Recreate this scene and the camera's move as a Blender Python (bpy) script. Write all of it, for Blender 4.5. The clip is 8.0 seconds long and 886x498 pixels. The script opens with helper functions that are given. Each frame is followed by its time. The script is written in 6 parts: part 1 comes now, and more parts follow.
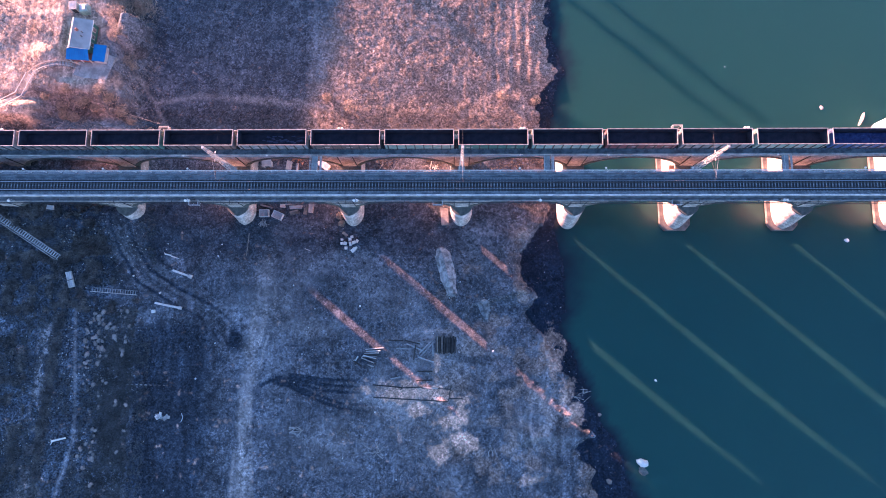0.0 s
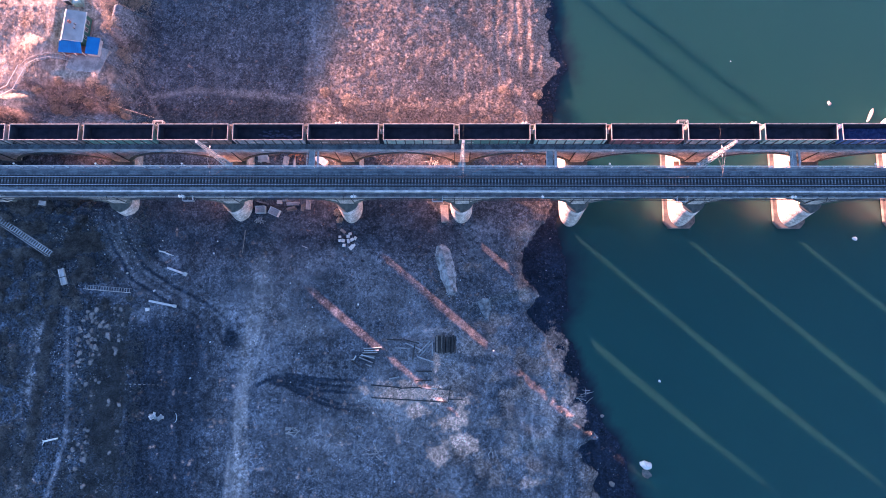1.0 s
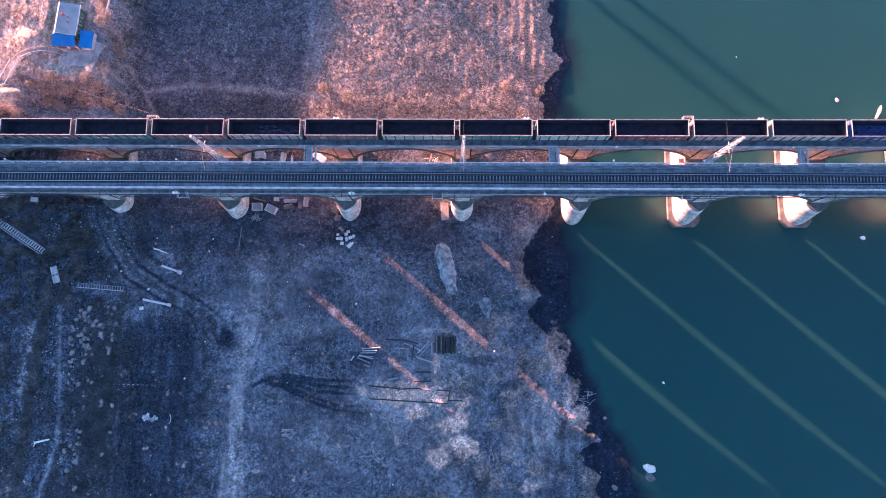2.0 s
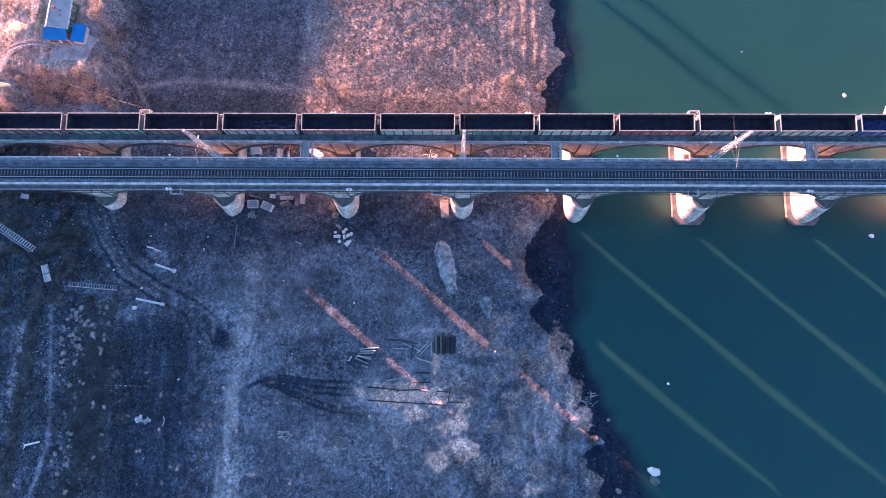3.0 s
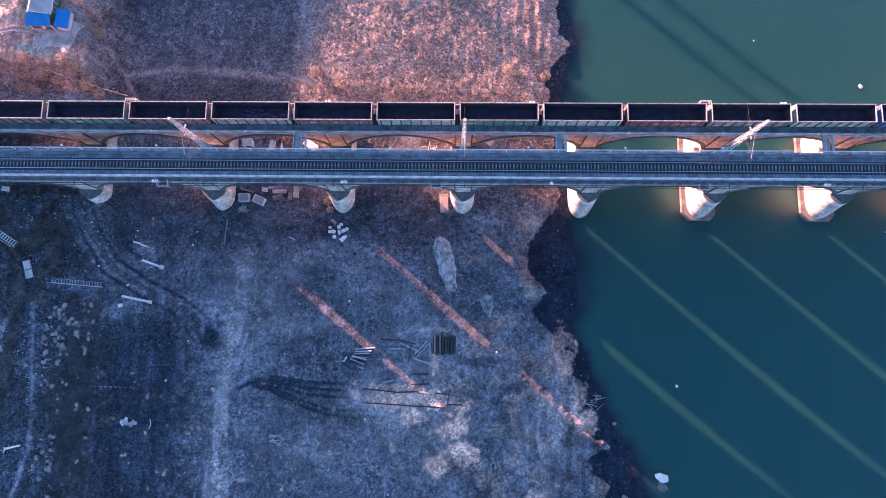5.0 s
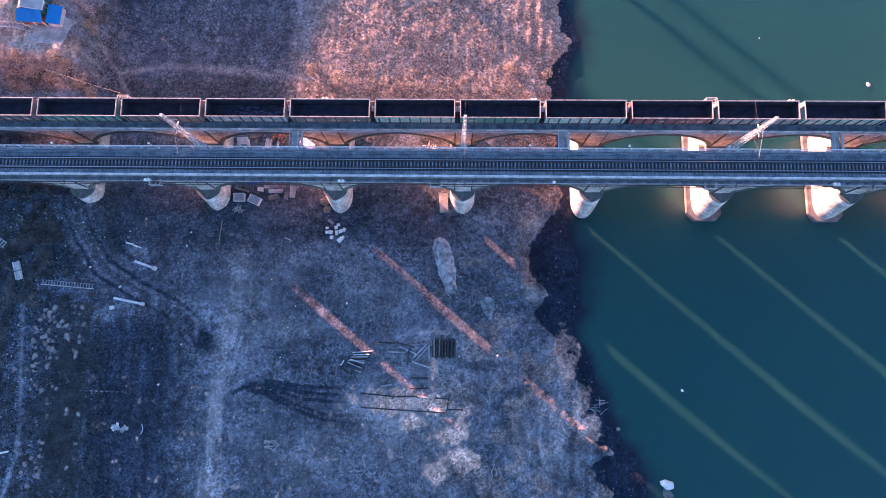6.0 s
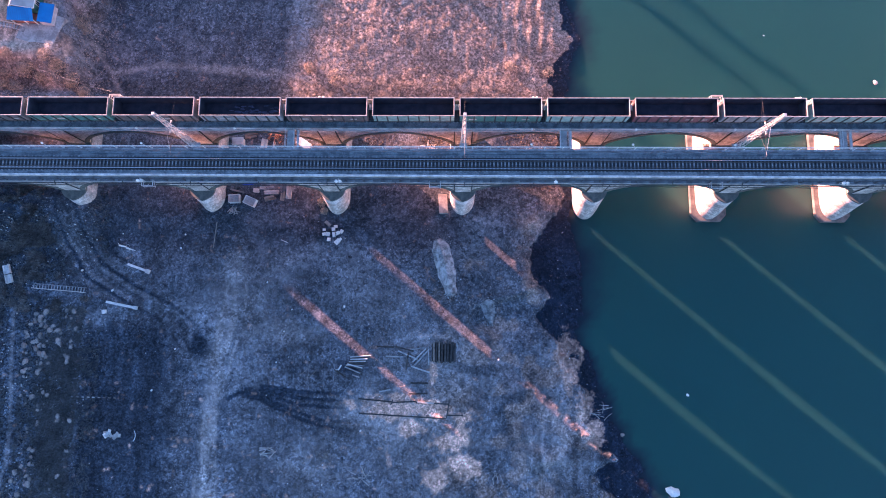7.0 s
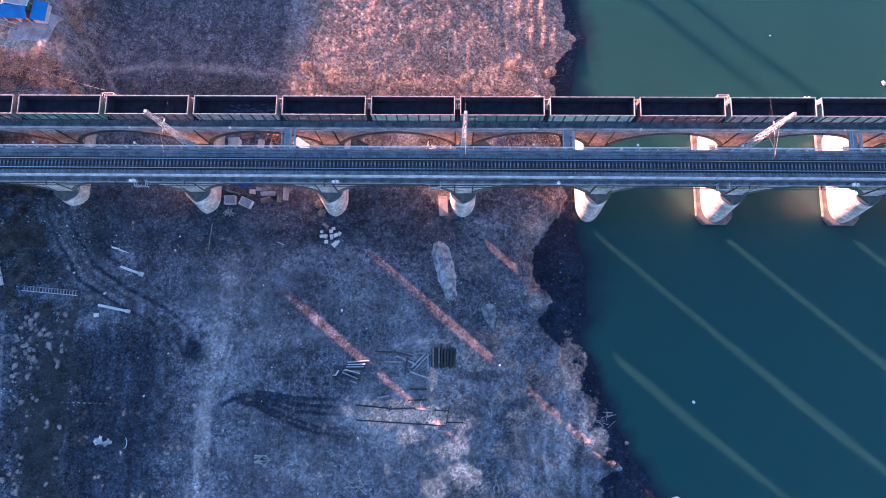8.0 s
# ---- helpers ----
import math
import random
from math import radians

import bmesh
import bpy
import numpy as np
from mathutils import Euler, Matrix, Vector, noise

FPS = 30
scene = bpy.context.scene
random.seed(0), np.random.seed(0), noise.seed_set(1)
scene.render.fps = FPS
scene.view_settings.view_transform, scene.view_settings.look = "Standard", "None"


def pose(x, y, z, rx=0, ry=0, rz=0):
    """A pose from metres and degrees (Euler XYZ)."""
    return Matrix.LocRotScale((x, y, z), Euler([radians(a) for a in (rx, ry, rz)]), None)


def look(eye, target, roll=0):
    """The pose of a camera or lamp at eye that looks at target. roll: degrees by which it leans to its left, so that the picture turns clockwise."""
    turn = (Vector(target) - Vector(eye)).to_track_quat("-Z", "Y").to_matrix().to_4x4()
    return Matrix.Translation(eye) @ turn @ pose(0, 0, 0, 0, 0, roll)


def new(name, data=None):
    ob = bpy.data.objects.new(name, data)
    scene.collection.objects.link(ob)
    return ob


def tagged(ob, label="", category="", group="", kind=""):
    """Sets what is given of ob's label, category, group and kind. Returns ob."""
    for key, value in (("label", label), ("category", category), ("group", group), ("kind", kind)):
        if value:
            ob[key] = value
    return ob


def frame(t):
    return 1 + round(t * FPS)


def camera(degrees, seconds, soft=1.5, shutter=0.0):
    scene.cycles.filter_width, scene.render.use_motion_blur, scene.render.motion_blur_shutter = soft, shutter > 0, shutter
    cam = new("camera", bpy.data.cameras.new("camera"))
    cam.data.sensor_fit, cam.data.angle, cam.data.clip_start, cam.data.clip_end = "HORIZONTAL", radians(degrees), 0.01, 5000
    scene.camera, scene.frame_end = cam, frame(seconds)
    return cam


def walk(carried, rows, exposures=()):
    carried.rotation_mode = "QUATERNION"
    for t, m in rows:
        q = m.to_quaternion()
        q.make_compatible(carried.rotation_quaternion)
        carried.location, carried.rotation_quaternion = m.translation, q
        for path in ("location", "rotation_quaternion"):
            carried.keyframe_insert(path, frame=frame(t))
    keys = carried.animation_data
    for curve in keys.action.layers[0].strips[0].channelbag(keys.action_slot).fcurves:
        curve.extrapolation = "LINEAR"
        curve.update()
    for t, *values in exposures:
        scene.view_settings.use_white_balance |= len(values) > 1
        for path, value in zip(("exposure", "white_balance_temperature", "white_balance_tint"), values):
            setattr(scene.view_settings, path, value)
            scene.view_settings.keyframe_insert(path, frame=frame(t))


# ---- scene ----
cam = camera(73.7, 8.0, 1.0)
PATH = [
    (0, (2.998, -2.042, 126.588), (2.967, -1.773, 124.666), -6.48),
    (0.5, (3.083, -1.925, 125.37), (3.051, -1.66, 123.449), -6.68),
    (1, (3.045, -1.895, 124.127), (3.013, -1.631, 122.205), -6.68),
    (1.5, (3.081, -1.831, 122.978), (3.048, -1.568, 121.056), -6.78),
    (3, (3.027, -2.301, 119.101), (2.995, -2.031, 117.181), -6.38),
    (3.5, (2.909, -2.254, 117.838), (2.88, -1.987, 115.917), -5.88),
    (4, (2.887, -2.293, 116.649), (2.858, -2.025, 114.728), -5.78),
    (4.5, (3.019, -2.176, 115.488), (2.988, -1.911, 113.567), -6.18),
    (6, (2.937, -2.402, 111.652), (2.908, -2.122, 109.732), -5.38),
    (6.5, (2.965, -2.429, 110.461), (2.936, -2.143, 108.542), -5.28),
    (7, (2.986, -2.401, 109.31), (2.957, -2.109, 107.393), -5.28),
    (7.5, (3.038, -2.459, 108.087), (3.008, -2.16, 106.17), -5.28),
    (8, (3.053, -2.579, 106.874), (3.022, -2.268, 104.959), -5.18),
]
walk(cam, [(t, look(eye, target, roll)) for t, eye, target, roll in PATH], [(0, 3.37, 5400, 27), (8, 3.37, 5400, 27)])

# ---- light ----
SUN_DIR = Vector((-0.750, 0.652, math.tan(radians(6.2)))).normalized()
world = bpy.data.worlds.new("sky")
scene.world = world
world.use_nodes = True
wn, wl = world.node_tree.nodes, world.node_tree.links
sky = wn.new("ShaderNodeTexSky")
sky.sky_type, sky.sun_disc = "NISHITA", False
sky.sun_elevation, sky.sun_rotation = radians(6.2), math.atan2(SUN_DIR.x, SUN_DIR.y)
sky.air_density, sky.dust_density, sky.ozone_density = 1.0, 0.6, 2.5
wn["Background"].inputs["Strength"].default_value = 0.078
wl.new(sky.outputs[0], wn["Background"].inputs[0])
sun = new("sun", bpy.data.lights.new("sun", "SUN"))
sun.data.energy, sun.data.angle, sun.data.color = 5.0, radians(0.53), (1.0, 0.47, 0.29)
sun.matrix_world = look(SUN_DIR * 400, (0, 0, 0))


# ---- materials ----
def rgb(c):
    return (*c, 1.0)


def material(name, color, second=None, rough=0.8, metal=0.0, scale=3.0, fine=40.0, amount=0.5, bump=0.3, dist=0.02, spread=0.12, island=False, spec=0.3):
    """Two tones mixed by broad stains and fine grain, a bump, and a small change of value from piece to piece."""
    m = bpy.data.materials.new(name)
    m.use_nodes = True
    n, l = m.node_tree.nodes, m.node_tree.links
    b = n["Principled BSDF"]
    co = n.new("ShaderNodeTexCoord")
    broad, grain = n.new("ShaderNodeTexNoise"), n.new("ShaderNodeTexNoise")
    broad.inputs["Scale"].default_value, broad.inputs["Detail"].default_value = scale, 5
    grain.inputs["Scale"].default_value, grain.inputs["Detail"].default_value = fine, 4
    l.new(co.outputs["Object"], broad.inputs["Vector"])
    l.new(co.outputs["Object"], grain.inputs["Vector"])
    add = n.new("ShaderNodeMath")
    add.operation = "MULTIPLY_ADD"
    add.inputs[1].default_value = 0.45
    l.new(grain.outputs["Fac"], add.inputs[0])
    l.new(broad.outputs["Fac"], add.inputs[2])
    ramp = n.new("ShaderNodeMapRange")
    ramp.inputs["From Min"].default_value, ramp.inputs["From Max"].default_value = 0.72 - 0.3 * amount, 0.72 + 0.3 * amount
    l.new(add.outputs[0], ramp.inputs["Value"])
    mix = n.new("ShaderNodeMix")
    mix.data_type = "RGBA"
    second = second or tuple(0.6 * c for c in color)
    mix.inputs["A"].default_value, mix.inputs["B"].default_value = rgb(color), rgb(second)
    l.new(ramp.outputs[0], mix.inputs["Factor"])
    hsv = n.new("ShaderNodeHueSaturation")
    src = n.new("ShaderNodeNewGeometry").outputs["Random Per Island"] if island else n.new("ShaderNodeObjectInfo").outputs["Random"]
    val = n.new("ShaderNodeMapRange")
    val.inputs["To Min"].default_value, val.inputs["To Max"].default_value = 1 - spread, 1 + spread
    l.new(src, val.inputs["Value"])
    l.new(val.outputs[0], hsv.inputs["Value"])
    l.new(mix.outputs["Result"], hsv.inputs["Color"])
    l.new(hsv.outputs[0], b.inputs["Base Color"])
    b.inputs["Roughness"].default_value, b.inputs["Metallic"].default_value = rough, metal
    b.inputs["Specular IOR Level"].default_value = spec
    if bump:
        bp = n.new("ShaderNodeBump")
        bp.inputs["Strength"].default_value, bp.inputs["Distance"].default_value = bump, dist
        l.new(add.outputs[0], bp.inputs["Height"])
        l.new(bp.outputs[0], b.inputs["Normal"])
    return m


M = {}
M["stone"] = material("masonry", (0.6, 0.51, 0.45), (0.36, 0.3, 0.265), scale=0.6, fine=2.6, amount=0.42, bump=0.8, dist=0.12)


def masonry(m, size, depth):
    """Rough stones of uneven tone with sunk joints, over a plain stone material."""
    n, l = m.node_tree.nodes, m.node_tree.links
    b = n["Principled BSDF"]
    co = n.new("ShaderNodeTexCoord")
    cell, edge = n.new("ShaderNodeTexVoronoi"), n.new("ShaderNodeTexVoronoi")
    edge.feature = "DISTANCE_TO_EDGE"
    for t in (cell, edge):
        t.inputs["Scale"].default_value = size
        l.new(co.outputs["Object"], t.inputs["Vector"])
    tone, joint = n.new("ShaderNodeMapRange"), n.new("ShaderNodeMapRange")
    tone.inputs["To Min"].default_value, tone.inputs["To Max"].default_value = 0.8, 1.35
    sep = n.new("ShaderNodeSeparateColor")
    l.new(cell.outputs["Color"], sep.inputs[0])
    l.new(sep.outputs[0], tone.inputs["Value"])
    joint.inputs["From Max"].default_value, joint.inputs["To Min"].default_value = 0.08, 0.6
    l.new(edge.outputs["Distance"], joint.inputs["Value"])
    k = n.new("ShaderNodeMath")
    k.operation = "MULTIPLY"
    l.new(tone.outputs[0], k.inputs[0])
    l.new(joint.outputs[0], k.inputs[1])
    hue = n.new("ShaderNodeHueSaturation")
    l.new(k.outputs[0], hue.inputs["Value"])
    l.new(b.inputs["Base Color"].links[0].from_socket, hue.inputs["Color"])
    l.new(hue.outputs[0], b.inputs["Base Color"])
    bp = n.new("ShaderNodeBump")
    bp.inputs["Strength"].default_value, bp.inputs["Distance"].default_value = 0.8, depth
    l.new(joint.outputs[0], bp.inputs["Height"])
    l.new(b.inputs["Normal"].links[0].from_socket, bp.inputs["Normal"])
    l.new(bp.outputs[0], b.inputs["Normal"])


masonry(M["stone"], 2.8, 0.04)
M["stone_dark"] = material("mossy_masonry", (0.16, 0.15, 0.13), (0.08, 0.085, 0.075), scale=0.8, fine=3, bump=0.5)
M["wet_stone"] = material("wet_footing_stone", (0.21, 0.175, 0.15), (0.1, 0.09, 0.08), scale=0.7, fine=2.6, bump=0.6)
M["concrete"] = material("concrete", (0.4, 0.39, 0.37), (0.22, 0.21, 0.2), scale=0.5, fine=3.2, amount=0.4, bump=0.3)
M["concrete_pale"] = material("pale_concrete", (0.74, 0.67, 0.61), (0.46, 0.41, 0.375), scale=0.8, fine=3.5, amount=0.45, bump=0.3)
M["walkway"] = material("grimy_walkway", (0.42, 0.4, 0.39), (0.24, 0.23, 0.225), scale=0.5, fine=3.5, amount=0.45, bump=0.3)
M["parapet"] = material("stained_parapet", (0.56, 0.5, 0.46), (0.28, 0.25, 0.23), scale=0.5, fine=3.5, amount=0.45, bump=0.3)
M["ballast"] = material("ballast", (0.18, 0.197, 0.202), (0.085, 0.094, 0.1), scale=0.9, fine=5, amount=0.4, bump=1.0, dist=0.08)
M["ballast_oil"] = material("oiled_ballast", (0.036, 0.037, 0.04), (0.018, 0.019, 0.021), scale=2.0, fine=6, bump=1.0, dist=0.06)
M["sleeper"] = material("sleeper_concrete", (0.26, 0.26, 0.26), (0.13, 0.13, 0.13), scale=2.5, fine=20, spread=0.3)
M["rail"] = material("rail_steel", (0.12, 0.1, 0.09), (0.07, 0.055, 0.05), rough=0.5, metal=0.6, scale=2, bump=0.1)
M["rail_top"] = material("worn_rail_steel", (0.55, 0.54, 0.53), (0.42, 0.41, 0.4), rough=0.25, metal=1.0, scale=1, bump=0.0)
M["galv"] = material("galvanised_steel", (0.66, 0.61, 0.57), (0.44, 0.4, 0.38), rough=0.5, metal=0.3, scale=2, bump=0.1)
M["dark_steel"] = material("dark_steel", (0.08, 0.08, 0.085), (0.04, 0.035, 0.035), rough=0.6, metal=0.4, scale=3)
M["pipe"] = material("pipe", (0.05, 0.05, 0.055), (0.03, 0.03, 0.03), rough=0.6)
M["white"] = material("white_paint", (0.84, 0.77, 0.7), (0.62, 0.55, 0.49), rough=0.5, scale=1.5)
M["coal"] = material("coal_dust", (0.018, 0.019, 0.03), (0.038, 0.038, 0.052), rough=0.9, scale=0.8, fine=9, bump=0.5)
M["rim"] = material("worn_rim", (0.4, 0.36, 0.34), (0.2, 0.17, 0.155), rough=0.6, scale=1.2, fine=10)
M["hatch"] = material("rusty_hatch", (0.24, 0.15, 0.11), (0.12, 0.09, 0.08), rough=0.8, scale=1.5)
M["mark"] = material("faded_marking", (0.55, 0.46, 0.42), (0.4, 0.3, 0.27), rough=0.8, scale=3)
PAINT = {
    "green": ((0.13, 0.24, 0.2), (0.08, 0.15, 0.13)),
    "pale_green": ((0.36, 0.43, 0.37), (0.2, 0.25, 0.22)),
    "brown": ((0.2, 0.15, 0.14), (0.12, 0.09, 0.085)),
    "maroon": ((0.25, 0.09, 0.1), (0.15, 0.06, 0.065)),
    "grey": ((0.34, 0.32, 0.32), (0.18, 0.17, 0.17)),
    "blue": ((0.09, 0.15, 0.32), (0.05, 0.08, 0.18)),
}
for key, (a, c) in PAINT.items():
    M["car_" + key] = material("wagon_" + key, a, c, rough=0.65, scale=0.9, fine=8, bump=0.15)
M["grey_wood"] = material("silvered_wood", (0.36, 0.35, 0.34), (0.2, 0.19, 0.19), scale=1.5, fine=20, spread=0.25)
M["wood"] = material("weathered_wood", (0.24, 0.2, 0.17), (0.12, 0.1, 0.085), scale=1.5, fine=20, spread=0.3)
M["creosote"] = material("creosoted_wood", (0.035, 0.032, 0.03), (0.07, 0.062, 0.058), scale=1.5, fine=20, spread=0.4)
M["plank_pale"] = material("pale_plank", (0.66, 0.56, 0.48), (0.45, 0.37, 0.32), scale=1.5, fine=20, spread=0.2)
M["gravel"] = material("gravel", (0.36, 0.36, 0.36), (0.1, 0.1, 0.103), scale=1.1, fine=4.5, amount=0.5, bump=1.0, dist=0.15)
M["boulder"] = material("boulder", (0.28, 0.235, 0.21), (0.14, 0.118, 0.105), scale=0.8, fine=4, bump=0.6, dist=0.05, spread=0.3)
M["pale_rock"] = material("pale_rock", (0.84, 0.8, 0.75), (0.7, 0.65, 0.6), scale=0.8, fine=7, bump=0.4, dist=0.05)
M["roof_grey"] = material("grey_roof_sheet", (0.4, 0.37, 0.35), (0.29, 0.27, 0.255), rough=0.6, scale=0.6)
M["roof_blue"] = material("blue_roof_sheet", (0.02, 0.19, 0.44), (0.015, 0.14, 0.36), rough=0.45, scale=0.6, bump=0.05)
M["wall_green"] = material("green_boards", (0.05, 0.16, 0.12), (0.03, 0.1, 0.08), rough=0.7, scale=1.0)
M["brick"] = material("red_brick", (0.32, 0.14, 0.11), (0.2, 0.09, 0.075), scale=1.5)
M["blue_ash"] = material("blue_ash", (0.022, 0.034, 0.11), (0.06, 0.08, 0.18), rough=0.9, scale=1.2, fine=8, bump=0.6)
M["ash_lump"] = material("grey_ash", (0.1, 0.105, 0.15), (0.05, 0.052, 0.08), rough=0.9, scale=2)
M["tarp"] = material("blue_tarpaulin", (0.03, 0.06, 0.3), (0.02, 0.04, 0.2), rough=0.5, scale=1.0)
M["tin"] = material("tin_sheet", (0.6, 0.6, 0.6), (0.42, 0.41, 0.4), rough=0.5, metal=0.2, scale=1.0)
M["rust"] = material("rusty_sheet", (0.36, 0.15, 0.08), (0.2, 0.1, 0.07), rough=0.85, scale=1.0)
M["glass"] = material("window_glass", (0.04, 0.05, 0.06), rough=0.1, spec=0.6, bump=0.0)
M["straw"] = material("dry_grass", (0.48, 0.37, 0.29), (0.27, 0.2, 0.15), scale=0.15, fine=2.0, amount=0.9, spread=0.45, island=True, bump=0.0, spec=0.1)
M["scrub"] = material("dark_scrub", (0.12, 0.116, 0.112), (0.06, 0.06, 0.058), scale=0.3, fine=3.0, spread=0.5, island=True, bump=0.0, spec=0.1)
M["brown"] = material("brown_grass", (0.21, 0.16, 0.125), (0.1, 0.078, 0.063), scale=0.3, fine=3.0, spread=0.5, island=True, bump=0.0, spec=0.1)
M["twig"] = material("grey_driftwood", (0.4, 0.38, 0.36), (0.25, 0.23, 0.22), scale=2, fine=20, spread=0.2)


def ground_material():
    """Soil, dry grass, dust, rubble, and muddy and pale tones with painted shade and sun, laid out by cover values."""
    m = bpy.data.materials.new("riverside_ground")
    m.use_nodes = True
    n, l = m.node_tree.nodes, m.node_tree.links
    b = n["Principled BSDF"]
    co = n.new("ShaderNodeTexCoord")

    def noise_tex(scale, detail=6, rough=0.6):
        t = n.new("ShaderNodeTexNoise")
        t.inputs["Scale"].default_value, t.inputs["Detail"].default_value, t.inputs["Roughness"].default_value = scale, detail, rough
        l.new(co.outputs["Object"], t.inputs["Vector"])
        return t.outputs["Fac"]

    def blend(a, bb, f):
        x = n.new("ShaderNodeMix")
        x.data_type = "RGBA"
        for sock, v in (("A", a), ("B", bb), ("Factor", f)):
            if isinstance(v, tuple):
                x.inputs[sock].default_value = rgb(v)
            else:
                l.new(v, x.inputs[sock])
        return x.outputs["Result"]

    def ranged(v, lo, hi):
        r = n.new("ShaderNodeMapRange")
        r.inputs["From Min"].default_value, r.inputs["From Max"].default_value = lo, hi
        l.new(v, r.inputs["Value"])
        return r.outputs[0]

    def cover(name, lo=0.3, hi=0.75, breakup=0.5):
        a = n.new("ShaderNodeAttribute")
        a.attribute_name = name
        s = n.new("ShaderNodeMath")
        s.operation = "MULTIPLY_ADD"
        s.inputs[1].default_value = breakup
        l.new(mixed, s.inputs[0])
        l.new(a.outputs["Fac"], s.inputs[2])
        return ranged(s.outputs[0], lo + breakup * 0.5, hi + breakup * 0.5)

    big, mid, clod, fine, grit = noise_tex(0.06), noise_tex(0.45), noise_tex(1.1, 5, 0.7), noise_tex(2.6, 5, 0.7), noise_tex(7.0, 3, 0.7)
    mixed = n.new("ShaderNodeMath")
    mixed.operation = "MULTIPLY_ADD"
    mixed.inputs[1].default_value = 0.5
    l.new(fine, mixed.inputs[0])
    half = n.new("ShaderNodeMath")
    half.operation = "MULTIPLY"
    half.inputs[1].default_value = 0.5
    l.new(clod, half.inputs[0])
    l.new(half.outputs[0], mixed.inputs[2])
    mixed = mixed.outputs[0]
    streak_map = n.new("ShaderNodeMapping")
    streak_map.inputs["Scale"].default_value = (1.0, 0.22, 1.0)
    l.new(co.outputs["Object"], streak_map.inputs["Vector"])
    streak = n.new("ShaderNodeTexNoise")
    streak.inputs["Scale"].default_value, streak.inputs["Detail"].default_value, streak.inputs["Roughness"].default_value = 1.3, 5, 0.65
    l.new(streak_map.outputs[0], streak.inputs["Vector"])
    soil = blend((0.152, 0.15, 0.162), (0.038, 0.04, 0.048), ranged(fine, 0.42, 0.58))
    soil = blend(soil, (0.04, 0.046, 0.058), ranged(mid, 0.5, 0.68))
    soil = blend(soil, (0.2, 0.192, 0.2), ranged(big, 0.52, 0.68))
    soil = blend(soil, (0.03, 0.031, 0.037), ranged(clod, 0.53, 0.66))
    soil = blend(soil, (0.17, 0.175, 0.19), ranged(streak.outputs["Fac"], 0.57, 0.74))
    soil = blend(soil, (0.4, 0.37, 0.355), ranged(fine, 0.58, 0.74))
    dry = blend((0.4, 0.293, 0.24), (0.125, 0.092, 0.077), ranged(fine, 0.4, 0.6))
    dry = blend(dry, (0.085, 0.062, 0.052), ranged(clod, 0.54, 0.7))
    dust = blend((0.36, 0.315, 0.295), (0.175, 0.155, 0.148), ranged(fine, 0.35, 0.65))
    rubble = blend((0.11, 0.12, 0.14), (0.022, 0.025, 0.032), ranged(fine, 0.42, 0.58))
    mud = blend((0.037, 0.045, 0.06), (0.018, 0.023, 0.031), ranged(fine, 0.4, 0.6))
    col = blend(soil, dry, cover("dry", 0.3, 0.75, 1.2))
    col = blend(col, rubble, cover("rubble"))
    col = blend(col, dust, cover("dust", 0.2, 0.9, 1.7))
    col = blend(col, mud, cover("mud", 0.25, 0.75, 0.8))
    straw = blend((0.46, 0.335, 0.265), (0.25, 0.175, 0.14), ranged(streak.outputs["Fac"], 0.4, 0.62))
    col = blend(col, straw, cover("straw", 0.3, 0.75, 1.0))
    wet = blend((0.012, 0.018, 0.03), (0.03, 0.034, 0.046), ranged(fine, 0.5, 0.66))
    col = blend(col, wet, cover("wet", 0.3, 0.7, 0.35))
    # pale straw with orange sunlight mixed into its colour
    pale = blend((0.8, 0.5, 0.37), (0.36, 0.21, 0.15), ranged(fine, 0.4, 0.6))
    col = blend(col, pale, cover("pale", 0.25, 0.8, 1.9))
    cell = n.new("ShaderNodeTexVoronoi")
    cell.inputs["Scale"].default_value, cell.inputs["Randomness"].default_value = 2.7, 1.0
    l.new(co.outputs["Object"], cell.inputs["Vector"])
    part_of = n.new("ShaderNodeSeparateColor")
    l.new(cell.outputs["Color"], part_of.inputs[0])
    speck = blend((0.6, 0.6, 0.6), (1.42, 1.42, 1.42), ranged(grit, 0.38, 0.62))
    chips = blend((0.62, 0.62, 0.62), (1.5, 1.48, 1.46), ranged(part_of.outputs[0], 0.15, 0.95))
    both = n.new("ShaderNodeMix")
    both.data_type, both.blend_type = "RGBA", "MULTIPLY"
    both.inputs["Factor"].default_value = 1.0
    l.new(speck, both.inputs["A"])
    l.new(chips, both.inputs["B"])
    speck = both.outputs["Result"]
    x = n.new("ShaderNodeMix")
    x.data_type, x.blend_type = "RGBA", "MULTIPLY"
    l.new(ranged(noise_tex(0.22, 4), 0.2, 0.6), x.inputs["Factor"])
    l.new(col, x.inputs["A"])
    l.new(speck, x.inputs["B"])
    tone = n.new("ShaderNodeAttribute")
    tone.attribute_name = "tone"
    toned = n.new("ShaderNodeMix")
    toned.data_type, toned.blend_type = "RGBA", "MULTIPLY"
    toned.inputs["Factor"].default_value = 1.0
    l.new(x.outputs["Result"], toned.inputs["A"])
    l.new(tone.outputs["Fac"], toned.inputs["B"])
    l.new(toned.outputs["Result"], b.inputs["Base Color"])
    b.inputs["Roughness"].default_value = 0.95
    b.inputs["Specular IOR Level"].default_value = 0.15
    bp = n.new("ShaderNodeBump")
    bp.inputs["Strength"].default_value, bp.inputs["Distance"].default_value = 0.7, 0.1
    h = n.new("ShaderNodeMath")
    h.operation = "MULTIPLY_ADD"
    h.inputs[1].default_value = 0.4
    l.new(grit, h.inputs[0])
    l.new(fine, h.inputs[2])
